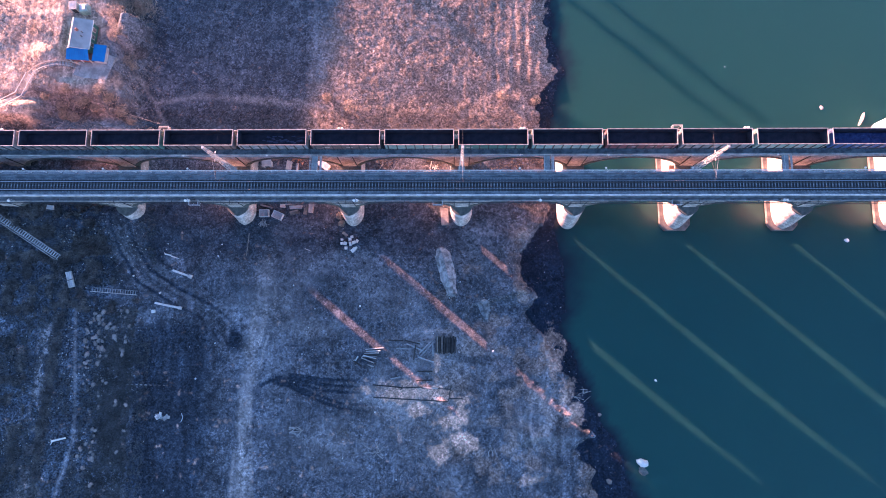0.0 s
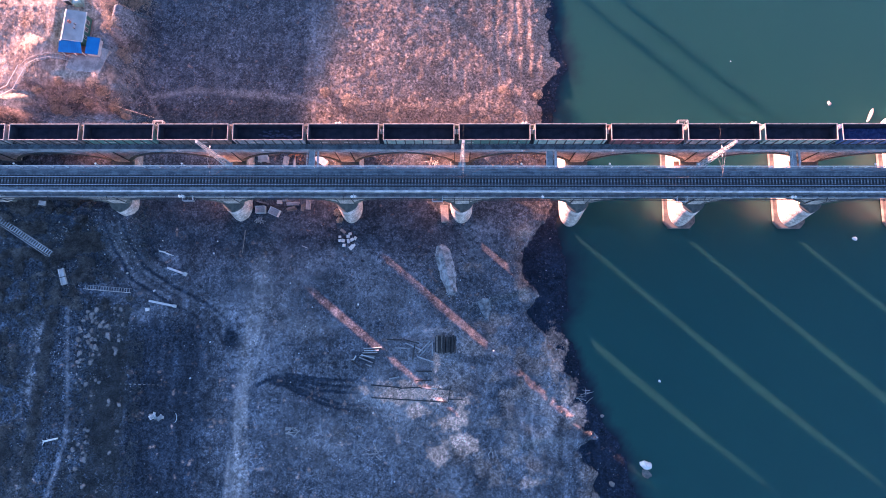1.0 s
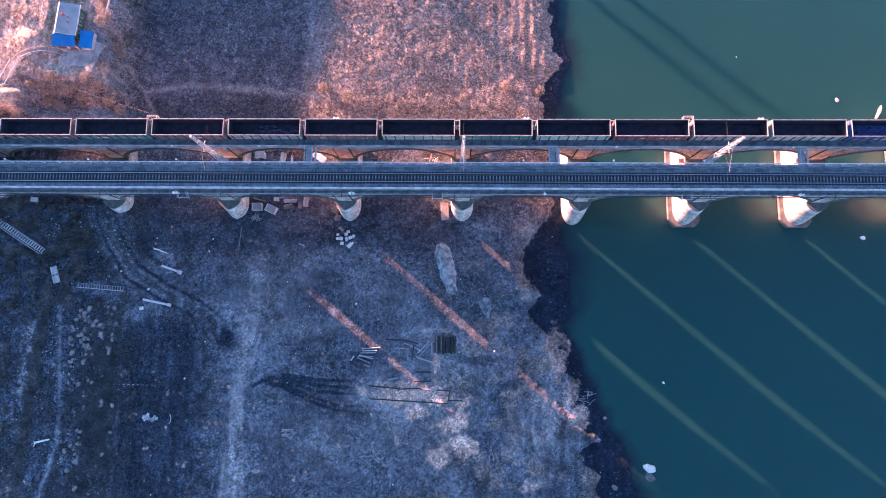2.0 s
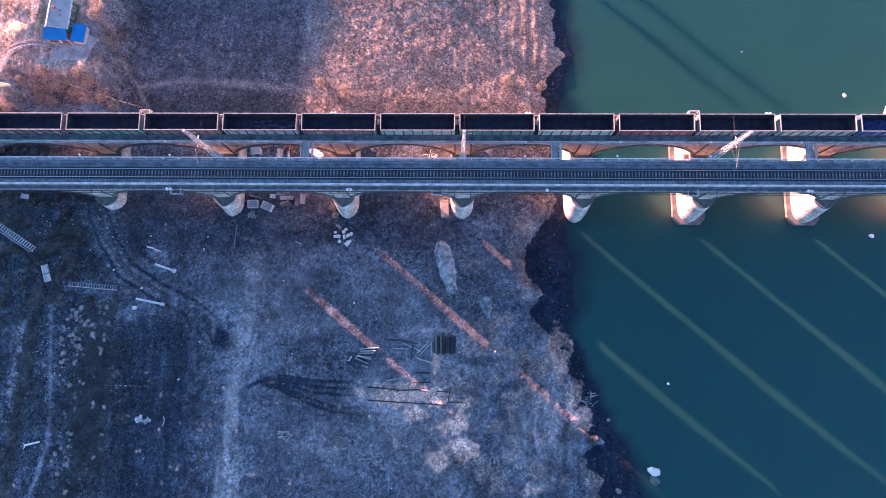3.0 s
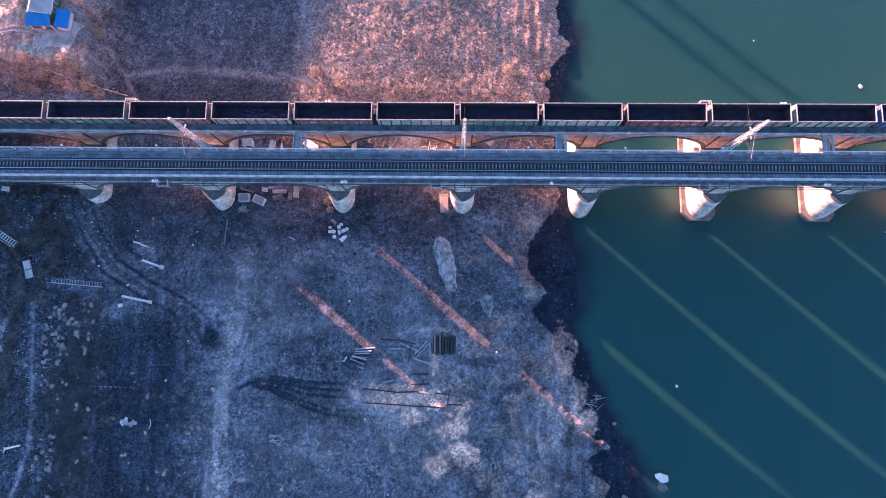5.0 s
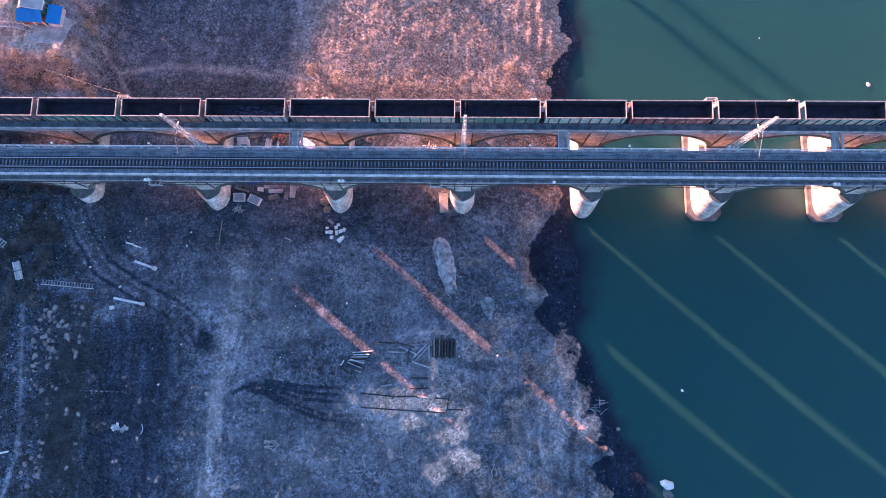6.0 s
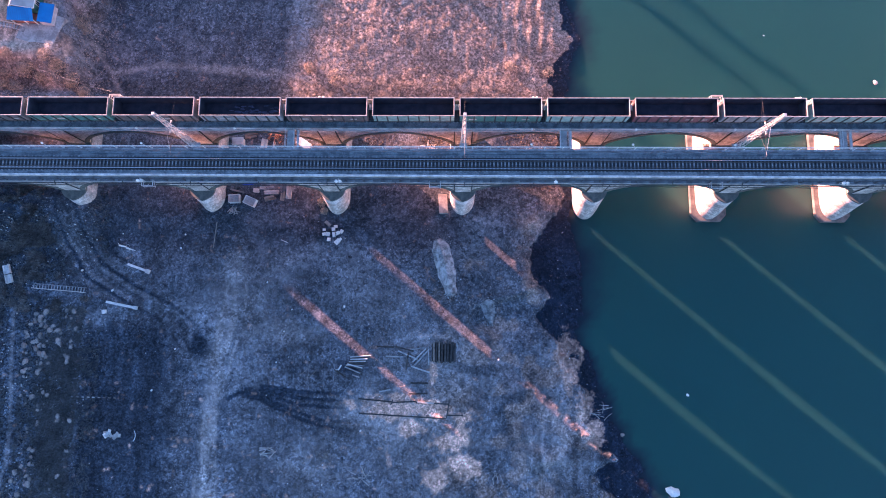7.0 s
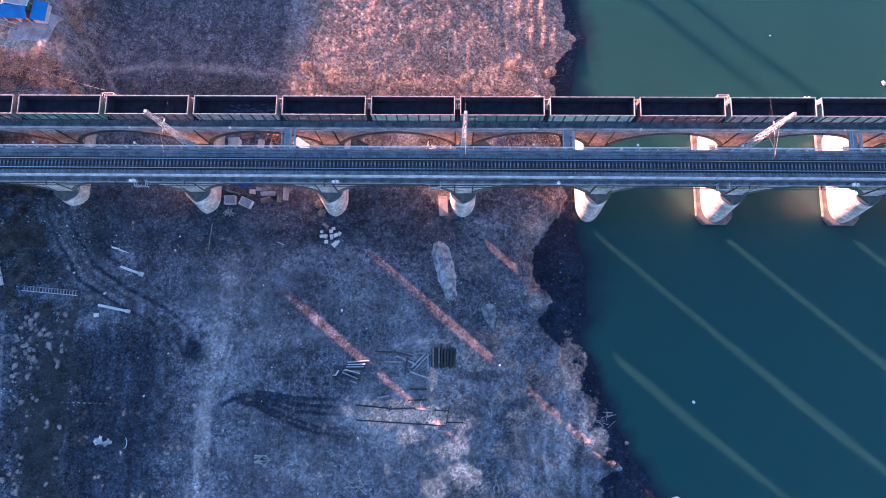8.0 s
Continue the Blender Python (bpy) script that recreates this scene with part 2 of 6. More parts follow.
    l.new(h.outputs[0], bp.inputs["Height"])
    l.new(bp.outputs[0], b.inputs["Normal"])
    return m


def water_material():
    m = bpy.data.materials.new("river_water")
    m.use_nodes = True
    n, l = m.node_tree.nodes, m.node_tree.links
    b = n["Principled BSDF"]
    co = n.new("ShaderNodeTexCoord")
    t, r = n.new("ShaderNodeTexNoise"), n.new("ShaderNodeTexNoise")
    t.inputs["Scale"].default_value, t.inputs["Detail"].default_value = 0.03, 3
    r.inputs["Scale"].default_value, r.inputs["Detail"].default_value = 1.2, 4
    l.new(co.outputs["Object"], t.inputs["Vector"])
    l.new(co.outputs["Object"], r.inputs["Vector"])
    mix = n.new("ShaderNodeMix")
    mix.data_type = "RGBA"
    mix.inputs["A"].default_value, mix.inputs["B"].default_value = rgb((0.0195, 0.077, 0.061)), rgb((0.0148, 0.07, 0.061))
    l.new(t.outputs["Fac"], mix.inputs["Factor"])
    weed = n.new("ShaderNodeAttribute")
    weed.attribute_name = "weed"
    under = n.new("ShaderNodeMix")
    under.data_type = "RGBA"
    under.inputs["B"].default_value = rgb((0.012, 0.019, 0.03))
    l.new(weed.outputs["Fac"], under.inputs["Factor"])
    l.new(mix.outputs["Result"], under.inputs["A"])
    l.new(under.outputs["Result"], b.inputs["Base Color"])
    b.inputs["Roughness"].default_value, b.inputs["IOR"].default_value = 0.26, 1.45
    b.inputs["Specular IOR Level"].default_value = 0.32
    b.inputs["Subsurface Weight"].default_value, b.inputs["Subsurface Scale"].default_value = 1.0, 4.0
    b.inputs["Subsurface Radius"].default_value = (1.2, 1.8, 1.6)
    bp = n.new("ShaderNodeBump")
    bp.inputs["Strength"].default_value, bp.inputs["Distance"].default_value = 0.08, 0.05
    l.new(r.outputs["Fac"], bp.inputs["Height"])
    l.new(bp.outputs[0], b.inputs["Normal"])
    return m


M["ground"], M["water"] = ground_material(), water_material()


# ---- building helpers ----
def mesh_object(name, data, mat, parent=None, label=""):
    """Vertices and faces as one mesh object, under its parent where one is given."""
    verts, faces = data
    me = bpy.data.meshes.new(name)
    me.from_pydata([tuple(map(float, v)) for v in verts], [], [tuple(map(int, f)) for f in faces])
    me.update()
    me.materials.append(M[mat] if isinstance(mat, str) else mat)
    ob = new(name, me)
    ob.parent = parent
    if label:
        ob["label"] = label
    return ob


part = mesh_object


def again(ob, parent, m=None):
    """The same mesh as another part."""
    o = new(ob.name.split(".")[0], ob.data)
    o.parent = parent
    if "label" in ob:
        o["label"] = ob["label"]
    if m is not None:
        o.matrix_basis = m
    return o


def thing(name, label, category, at=(0, 0, 0), turn=0.0, group="", kind=""):
    ob = new(name)
    ob.empty_display_size = 0.3
    ob.matrix_basis = pose(*at, 0, 0, turn)
    return tagged(ob, label, category, group, kind)


def join(*pieces):
    verts, faces = [], []
    for v, f in pieces:
        o = len(verts)
        verts.extend(v)
        faces.extend(tuple(i + o for i in q) for q in f)
    return verts, faces


def moved(data, m):
    return [tuple(m @ Vector(v)) for v in data[0]], data[1]


def box(x0, x1, y0, y1, z0, z1, c=0.0):
    """A block with its upper edges taken off by c."""
    if c <= 0:
        v = [(x, y, z) for z in (z0, z1) for x, y in ((x0, y0), (x1, y0), (x1, y1), (x0, y1))]
        return v, [(3, 2, 1, 0), (4, 5, 6, 7), (0, 1, 5, 4), (1, 2, 6, 5), (2, 3, 7, 6), (3, 0, 4, 7)]
    v = []
    for z, d in ((z0, 0), (z1 - c, 0), (z1, c)):
        v += [(x0 + d, y0 + d, z), (x1 - d, y0 + d, z), (x1 - d, y1 - d, z), (x0 + d, y1 - d, z)]
    f = [(3, 2, 1, 0), (8, 9, 10, 11)]
    for k in (0, 4):
        f += [(k + i, k + (i + 1) % 4, k + 4 + (i + 1) % 4, k + 4 + i) for i in range(4)]
    return v, f


def rod(a, b, r, n=6, r2=None):
    """A round bar from a to b."""
    a, b = Vector(a), Vector(b)
    d = (b - a).normalized()
    s = d.orthogonal().normalized()
    u = d.cross(s)
    r2 = r if r2 is None else r2
    v = [tuple(p + q * (s * math.cos(2 * math.pi * i / n) + u * math.sin(2 * math.pi * i / n))) for p, q in ((a, r), (b, r2)) for i in range(n)]
    f = [(i, (i + 1) % n, n + (i + 1) % n, n + i) for i in range(n)]
    return v, f + [tuple(range(n - 1, -1, -1)), tuple(range(n, 2 * n))]


def bar(a, b, wide, high):
    """A squared bar from a to b, lying level or sloping."""
    a, b = Vector(a), Vector(b)
    d = b - a
    m = Matrix.Translation(a) @ d.to_track_quat("X", "Z").to_matrix().to_4x4()
    return moved(box(0, d.length, -wide / 2, wide / 2, -high / 2, high / 2), m)


def loft(rings, cap_low=True, cap_high=True):
    n = len(rings[0])
    v = [p for r in rings for p in r]
    f = []
    for k in range(len(rings) - 1):
        f += [(k * n + i, k * n + (i + 1) % n, (k + 1) * n + (i + 1) % n, (k + 1) * n + i) for i in range(n)]
    if cap_low:
        f.append(tuple(range(n - 1, -1, -1)))
    if cap_high:
        f.append(tuple(range((len(rings) - 1) * n, len(rings) * n)))
    return v, f


def lump(rx, ry, rz, seed, rough=0.25, n=10, rings=6):
    """An uneven stone or heap that sits on z = 0."""
    rnd = random.Random(seed)
    out = []
    ph = [rnd.uniform(0, 6.28) for _ in range(6)]
    for k in range(rings):
        e = -0.35 + (math.pi / 2 + 0.25) * k / (rings - 1)
        ring = []
        for i in range(n):
            a = 2 * math.pi * i / n
            w = 1 + rough * (math.sin(2 * a + ph[0]) * 0.5 + math.sin(3 * a + ph[1] + e) * 0.4 + math.sin(5 * a + ph[2] - 2 * e) * 0.3) + rnd.uniform(-0.3, 0.3) * rough
            ring.append((rx * math.cos(a) * math.cos(e) * w, ry * math.sin(a) * math.cos(e) * w, rz * math.sin(e) * (1 + rnd.uniform(-0.2, 0.2) * rough)))
        out.append(ring)
    return loft(out)


# ---- land ----
def vnoise(x, y, seed=0):
    """Smooth lattice noise from 0 to 1."""
    xi, yi = np.floor(x).astype(np.int64), np.floor(y).astype(np.int64)
    fx, fy = x - xi, y - yi
    fx, fy = fx * fx * (3 - 2 * fx), fy * fy * (3 - 2 * fy)

    def h(a, b):
        k = (a * 374761393 + b * 668265263 + seed * 144665) & 0xFFFFFFFF
        k = ((k ^ (k >> 13)) * 1274126177) & 0xFFFFFFFF
        return ((k ^ (k >> 16)) & 0xFFFF) / 65535.0

    return (h(xi, yi) * (1 - fx) + h(xi + 1, yi) * fx) * (1 - fy) + (h(xi, yi + 1) * (1 - fx) + h(xi + 1, yi + 1) * fx) * fy


def fbm(x, y, seed=0, octaves=4):
    s, a, t = 0.0, 1.0, 0.0
    for k in range(octaves):
        s, t = s + a * vnoise(x * 2 ** k, y * 2 ** k, seed + k), t + a
        a *= 0.5
    return s / t


def step(x, a, b):
    u = np.clip((x - a) / (b - a), 0, 1)
    return u * u * (3 - 2 * u)


# the waterline and the edge of the dry land, from south to north: y and x
SHORE = np.array([(-200, 75), (-60, 50), (-35, 40.1), (-30.5, 38.1), (-25.2, 37.1), (-20.2, 33.1), (-16.7, 31.7), (-12.9, 30.5), (-8.2, 28.5), (-4.9, 28.0), (-0.7, 25.2), (2.8, 27.1), (8.1, 26.6),
                  (13.5, 26.7), (17.7, 25.0), (24.5, 25.2), (36, 24.5), (43.2, 25.0), (50.3, 25.6), (54.2, 27.2), (58.1, 27.8), (63.5, 26.2), (71.6, 25.2), (100, 26), (200, 20)])
LAND = np.array([(-200, 70), (-60, 45), (-34.9, 31.9), (-32.7, 30.9), (-30.2, 33.1), (-27.7, 29.9), (-25.6, 28.7), (-24.4, 30.0), (-23.3, 32.4), (-21.8, 30.5), (-20.1, 28.0), (-18.9, 28.7), (-16.7, 26.8), (-14.1, 27.4), (-11, 26.9),
                 (-8, 24.1), (-4.5, 23.5), (-2.4, 22.5), (0.2, 19.0), (2.6, 19.2), (5.2, 21.0), (9.9, 18.5), (13.4, 17.9), (16.6, 18.6), (21.2, 22.8), (24.4, 24.4),
                 (36, 23.4), (43, 22.4), (45.5, 23.1), (48, 21.3), (51, 23.0), (53.9, 25.7), (56.5, 26.2), (59.1, 24.6), (65.7, 24.4), (71, 24.5), (100, 25), (200, 19)])
LINES = {
    "track": [(-66.6, 22), (-65.6, 15), (-62.5, 9.6), (-56, 5.6), (-48.5, 1.8), (-43.5, -1.9), (-41.4, -5.5), (-41.2, -12)],
    "road": [(-36.5, 16), (-36.6, 4), (-38.6, -6), (-40, -20), (-39.5, -40)],
    "fan_a": [(-31.0, -10.9), (-30, -11.0), (-24, -11.9), (-16, -12.0)],
    "fan_b": [(-33.5, -11.3), (-30, -11.6), (-24, -12.9), (-15.5, -13.4)],
    "fan_c": [(-35, -11.9), (-30, -12.3), (-24, -14.0), (-15.0, -14.7)],
    "fan_d": [(-36.5, -13.2), (-34.5, -12.1), (-30, -12.9), (-25, -15.0), (-20, -16.6), (-14.6, -17.0)],
    "fan_e": [(-33, -12.7), (-30, -13.5), (-25, -15.9), (-20, -17.6), (-14.6, -18.2)],
    "foot": [(-76, 3), (-74.5, -12), (-74, -24), (-77, -36)],
    "north": [(-62, 48), (-52, 49.5), (-40, 48.5), (-25, 47)],
    "fall": [(-66, 53), (-63, 48), (-60.5, 43)],
}


def near_line(x, y, pts):
    best = np.full(np.shape(x), 1e9)
    for (ax, ay), (bx, by) in zip(pts[:-1], pts[1:]):
        u = np.clip(((x - ax) * (bx - ax) + (y - ay) * (by - ay)) / ((bx - ax) ** 2 + (by - ay) ** 2), 0, 1)
        best = np.minimum(best, np.hypot(x - ax - u * (bx - ax), y - ay - u * (by - ay)))
    return best


def ragged(x, y):
    return (fbm(x * 0.5, y * 0.5, 5, 5) - 0.5) * 2.6 + (vnoise(x * 1.7, y * 1.7, 9) - 0.5) * 0.8


def inland(x, y):
    """Metres from the waterline, over land."""
    d = np.interp(y, SHORE[:, 0], SHORE[:, 1]) - x + ragged(x, y)
    far = 215 + 20 * (fbm(y * 0.01, x * 0.01, 3, 2) - 0.5)
    return np.maximum(d, x - far)


KINK = 10.5


def belt(x, y):
    """Width of the wet, weedy margin between the water and the dry shore."""
    return np.interp(y, SHORE[:, 0], SHORE[:, 1]) - np.interp(y, LAND[:, 0], LAND[:, 1]) + 0.5 * (fbm(x * 0.9, y * 0.9, 13, 3) - 0.5)


def blob(x, y, cx, cy, rx, ry):
    return np.clip(1.25 - np.hypot((x - cx) / rx, (y - cy) / ry), 0, 1)


def height(x, y):
    d = inland(x, y)
    dd = d - belt(x, y)
    south = 1 - step(y, 30, 42)
    even = np.interp(y, LAND[:, 0], LAND[:, 1]) - x
    shelf = step(y, 3, 7) * (1 - step(y, 22, 28))
    kink = KINK - 7.5 * shelf
    z = np.where(d > 0, 0.1 * step(d, 0, 0.6) + 0.25 * step(dd, 0, 0.5) + south * (0.3 * step(dd, 0, 1) + 0.9 * np.clip(dd / kink, 0, 1) + 1.0 * step(even, kink - 1 - 2 * shelf, kink + 3.5 - 2.5 * shelf)) + (1 - south) * (0.5 * step(dd, 0.5, 4) + 1.7 * step(dd, 2.5, 47)), -0.8 * step(-d, 0, 2.5) - 2.8 * step(-d, 2, 12))
    land = step(d, 0.5, 8)
    z = z + land * (fbm(x * 0.06, y * 0.06, 11, 3) - 0.5) * 0.35
    # higher, broken ground to the west, the banks of the line and the knoll with the cabin
    west = step(-x, 58, 82)
    z = z + west * (0.8 + 1.1 * (0.5 + (fbm(x * 0.12, y * 0.12, 21, 3) - 0.5) * (1 - 0.8 * step(y, 38, 46))))
    z = z + step(-x, 66, 100) * step(y, 10, 23) * 6.0 * (1 - step(y, 37, 46))
    z = np.maximum(z, 25.0 * step(-x, 97, 113) * step(y, 2, 21) * (1 - step(y, 38.5, 49)) - 10.0)
    # ridge raised to cut off sun streaks south of the arches
    z = z + (0.9 + 3.9 * step(-x, 80, 87)) * step(-x, 64, 69) * step(y, 39, 42.5) * (1 - step(y, 43.5, 47))
    # rise added out of sight behind the viaduct to block stray sun
    z = z + 3.6 * step(-x, 69, 74) * step(y, 33, 35.5) * (1 - step(y, 37, 39.5)) * (1 - step(-x, 95, 105))
    z = z + 0.9 * step(-x, 28, 42) * step(y, 15, 21) * (1 - step(y, 39, 44))
    z = z + 2.8 * step(-x, 58, 66) * step(y, 12, 20) * (1 - step(y, 40, 44)) * (1 - step(-x, 72, 90))
    edge = (fbm(x * 0.1, y * 0.1, 31, 3) - 0.5) * 9
    z = z + step(-x + edge * 0.6, 64, 72) * step(y + edge * 0.5, 40.5, 49) * (5.75 + 1.2 * step(y, 60, 90) - np.interp(y, [65, 73, 82, 92, 105, 130], [0, 1.5, 1.45, 1.0, 0.6, 0.5]) + 0.25 * (fbm(x * 0.2, y * 0.2, 33, 3) - 0.5))
    # small relief
    rough = 0.04 - 0.015 * step(x, -30, -10) * south + 0.25 * west * (1 - step(y, 36, 42)) + 0.035 * step(y, 38, 44)
    z = z + land * rough * ((fbm(x * 0.8, y * 0.8, 41, 3) - 0.5) * 2.0)
    z = z + land * (0.6 * rough) * (fbm(x * 2.1, y * 2.1, 45, 2) - 0.5)
    field = land * step(y, 39, 44)
    z = z + field * 0.07 * (fbm(x * 1.5, y * 1.5, 47, 2) - 0.5)
    z = z + field * 0.012 * np.sin(x * 5.2 + 5 * fbm(x * 0.1, y * 0.1, 51, 2))
    rows = step(x, 9, 13) * step(y, 47, 54) * (1 - step(x, 23, 25))
    z = z + field * rows * 0.1 * np.sin(x * 2.75 + 4 * fbm(x * 0.2, y * 0.16, 53, 3)) * (1.5 * fbm(x * 0.5, y * 0.35, 55, 3) - 0.25)
    for key, deep, wide in (("track", 0.12, 2.6), ("fan_a", 0.1, 0.5), ("fan_b", 0.1, 0.5), ("fan_c", 0.1, 0.5), ("fan_d", 0.1, 0.5), ("fan_e", 0.1, 0.5), ("foot", 0.12, 0.8)):
        z = z - land * deep * np.clip(1 - near_line(x, y, LINES[key]) / wide, 0, 1)
    # earth drawn up to the cabin's yard and away from the deck
    yard = step(x + 0.3 * edge, -81, -78.5) * (1 - step(x + 0.2 * edge, -69.8, -67.5)) * step(y, 49, 51.5) * (1 - step(y, 66, 70))
    z = z * (1 - yard) + 8.7 * yard
    # mound and crest bump added to shade where the sun streaks begin
    z = np.maximum(z, 20.8 * np.exp(-((x + 67.4 - 0.12 * (y - 60)) / 4.4) ** 2) * step(y, 52, 60) * (1 - step(y, 64.5, 69)) - 10)
    z = z + 1.32 * np.exp(-((x + 82.5) / 3.2) ** 2 - ((y - 55.8) / 2.6) ** 2)
    under = step(y, 21.5, 23.0) * (1 - step(y, 36.8, 38.5))
    return np.where(under > 0, np.minimum(z, z * (1 - under) + np.minimum(z, 13.0) * under), z)


def ground_z(x, y):
    return float(height(np.array([float(x)]), np.array([float(y)]))[0])


def axis(lo, hi, fine, far):
    """Fine steps between lo and hi, ever longer ones out to far."""
    inner = list(np.arange(lo, hi, fine))
    out, s, v = [], fine, hi
    while v < far:
        out.append(v)
        s *= 1.22
        v += s
    left, s, v = [], fine * 1.22, lo - fine * 1.22
    while v > -far:
        left.append(v)
        s *= 1.22
        v -= s
    return np.array(left[::-1] + inner + out)


def build_land():
    xs, ys = axis(-100, 42, 0.27, 2600), axis(-44, 80, 0.27, 2600)
    gx, gy = np.meshgrid(xs, ys)
    gz = height(gx, gy)
    nx, ny = len(xs), len(ys)
    me = bpy.data.meshes.new("ground")
    me.vertices.add(nx * ny)
    me.vertices.foreach_set("co", np.stack([gx, gy, gz], -1).astype(np.float32).ravel())
    i = np.arange(nx * ny).reshape(ny, nx)
    quads = np.stack([i[:-1, :-1], i[:-1, 1:], i[1:, 1:], i[1:, :-1]], -1).reshape(-1, 4)
    me.loops.add(quads.size)
    me.loops.foreach_set("vertex_index", quads.ravel().astype(np.int32))
    me.polygons.add(len(quads))
    me.polygons.foreach_set("loop_start", np.arange(0, quads.size, 4, dtype=np.int32))
    me.polygons.foreach_set("use_smooth", np.ones(len(quads), dtype=bool))
    me.update(calc_edges=True)
    d = inland(gx, gy)
    wob = (fbm(gx * 0.35, gy * 0.35, 81, 4) - 0.5) * 4.0 + (fbm(gx * 1.6, gy * 1.6, 85, 2) - 0.5) * 1.2

    def near(key, share=1.0):
        return np.abs(near_line(gx, gy, LINES[key]) + wob * share)

    east = step(gx, -16, 8) * (1 - step(gy, 12, 20))
    # cover drops west of the field's shadow edge, so its shade is also in the colour
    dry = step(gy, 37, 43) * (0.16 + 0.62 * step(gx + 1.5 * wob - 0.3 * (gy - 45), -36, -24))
    slope = step(-gx + 1.5 * wob, 67, 73) * step(gy + wob, 38, 44)
    dry = np.maximum(dry, 0.5 * slope)
    # bright straw only over the knoll's sunlit part
    straw = slope * np.maximum(step(gy + 0.8 * wob, 46, 50.5), step(-gx + wob, 82, 86))
    knoll = step(-gx, 64, 70) * step(gy, 38, 44)
    dry = np.maximum(dry, (0.22 + 0.4 * step(fbm(gx * 0.35, gy * 0.35, 95, 5), 0.5, 0.68)) * east)
    dry = np.maximum(dry, 0.22 * step(gx, -69.5, -67.5) * (1 - step(gx + 0.3 * wob, -64.4, -63.2)) * (1 - step(gy + 1.2 * wob, -1, 5)))
    dry = np.maximum(dry, 0.8 * np.clip(1.2 - np.abs(gx + wob * 0.3 + 79.2 - 0.06 * (gy + 3)) / 1.1, 0, 1) * (1 - step(gy, 2, 5)))
    # the blob at (19.5, -31.5) paints a reddish sun streak
    for cx, cy, rx, ry in ((23.5, -9, 3.4, 5), (28, -17, 2.5, 4), (0, -1.5, 6, 1.3), (3, -13, 8, 8), (3, -25, 6, 4), (19.5, -31.5, 3.6, 1.6), (29.5, -30, 2.2, 4), (17, 19, 4, 4)):
        dry = np.maximum(dry, 0.62 * blob(gx + wob, gy - wob, cx, cy, rx, ry))
    dry = np.maximum(dry, 0.4 * step(gy, 26, 29) * (1 - step(gy, 37, 40)) * step(gx + wob, -24, -14))
    # straw patches with low sunlight painted in; (18.5, -31.5) is a sun streak
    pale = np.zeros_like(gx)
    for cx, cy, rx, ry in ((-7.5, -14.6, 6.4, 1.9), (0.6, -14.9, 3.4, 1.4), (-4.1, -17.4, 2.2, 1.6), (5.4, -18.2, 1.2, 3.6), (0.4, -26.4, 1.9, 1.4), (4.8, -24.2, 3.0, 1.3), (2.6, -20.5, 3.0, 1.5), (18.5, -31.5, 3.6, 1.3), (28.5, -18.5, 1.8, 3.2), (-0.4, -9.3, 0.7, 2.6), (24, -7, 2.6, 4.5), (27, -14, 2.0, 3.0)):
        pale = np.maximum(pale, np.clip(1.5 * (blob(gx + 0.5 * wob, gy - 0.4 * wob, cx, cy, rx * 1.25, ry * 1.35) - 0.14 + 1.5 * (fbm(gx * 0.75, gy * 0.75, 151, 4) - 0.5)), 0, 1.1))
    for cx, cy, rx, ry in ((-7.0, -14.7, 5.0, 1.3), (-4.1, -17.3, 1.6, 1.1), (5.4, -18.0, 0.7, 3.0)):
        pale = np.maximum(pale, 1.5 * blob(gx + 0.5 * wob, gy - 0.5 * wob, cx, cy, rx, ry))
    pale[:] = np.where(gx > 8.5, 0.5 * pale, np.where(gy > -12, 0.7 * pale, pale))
    side = gx - np.interp(gy, [p[1] for p in LINES["road"]][::-1], [p[0] for p in LINES["road"]][::-1])
    rut = np.zeros_like(gx)
    for k, (off, wide) in enumerate(((-1.5, 0.3), (-0.6, 0.35), (0.5, 0.45), (1.4, 0.3), (2.4, 0.25))):
        wave = 1.6 * (fbm(gy * 0.11 + 9 * k, gy * 0 + k, 61, 2) - 0.5)
        rut = np.maximum(rut, np.exp(-((side - off - wave) / wide) ** 2) * step(fbm(gy * 0.16 + 5 * k, gx * 0.1, 63, 3), 0.36, 0.6))
    rut = rut * (1 - step(gy, 2, 10))
    dust = 0.7 * rut + 0.4 * np.clip(1.2 - near("road", 0.6) / 1.9, 0, 1) * (1 - step(gy, -8, 0)) + 0.34 * np.clip(1.2 - near("road", 0.8) / 2.6, 0, 1) + 0.34 * blob(gx + wob, gy + wob, -32, 6, 12, 13) + 0.4 * blob(gx + wob, gy - wob, -25, -2, 9, 3)
    dust = np.maximum(dust, 0.46 * blob(gx + wob, gy - wob, -4, -19, 15, 13))
    dust = np.maximum(dust, 0.75 * blob(gx + wob, gy - wob, -7, -15.5, 12, 7))
    dust = np.maximum(dust, 0.52 * blob(gx + 1.5 * wob, gy - wob, 0, -5, 15, 9))
    dust = np.maximum(dust, 0.5 * blob(gx + 2 * wob, gy - 2 * wob, -34, 3, 9, 11))
    dust = np.maximum(dust, 0.5 * blob(gx + wob, gy - wob, 21, -22, 9, 12))
    dust = np.maximum(dust, 0.42 * blob(gx + 2 * wob, gy + wob, -22, -24, 16, 8))
    dust = np.maximum(dust, 0.34 * blob(gx + 2 * wob, gy + wob, -8, 4, 14, 7))
    dust = np.maximum(dust, 0.3 * blob(gx + wob, gy - wob, -18, -22, 12, 3))
    dust = np.maximum(dust, 0.42 * np.clip(1.3 - near("track", 0.3) / 3.4, 0, 1) * step(gy, -2, 6))
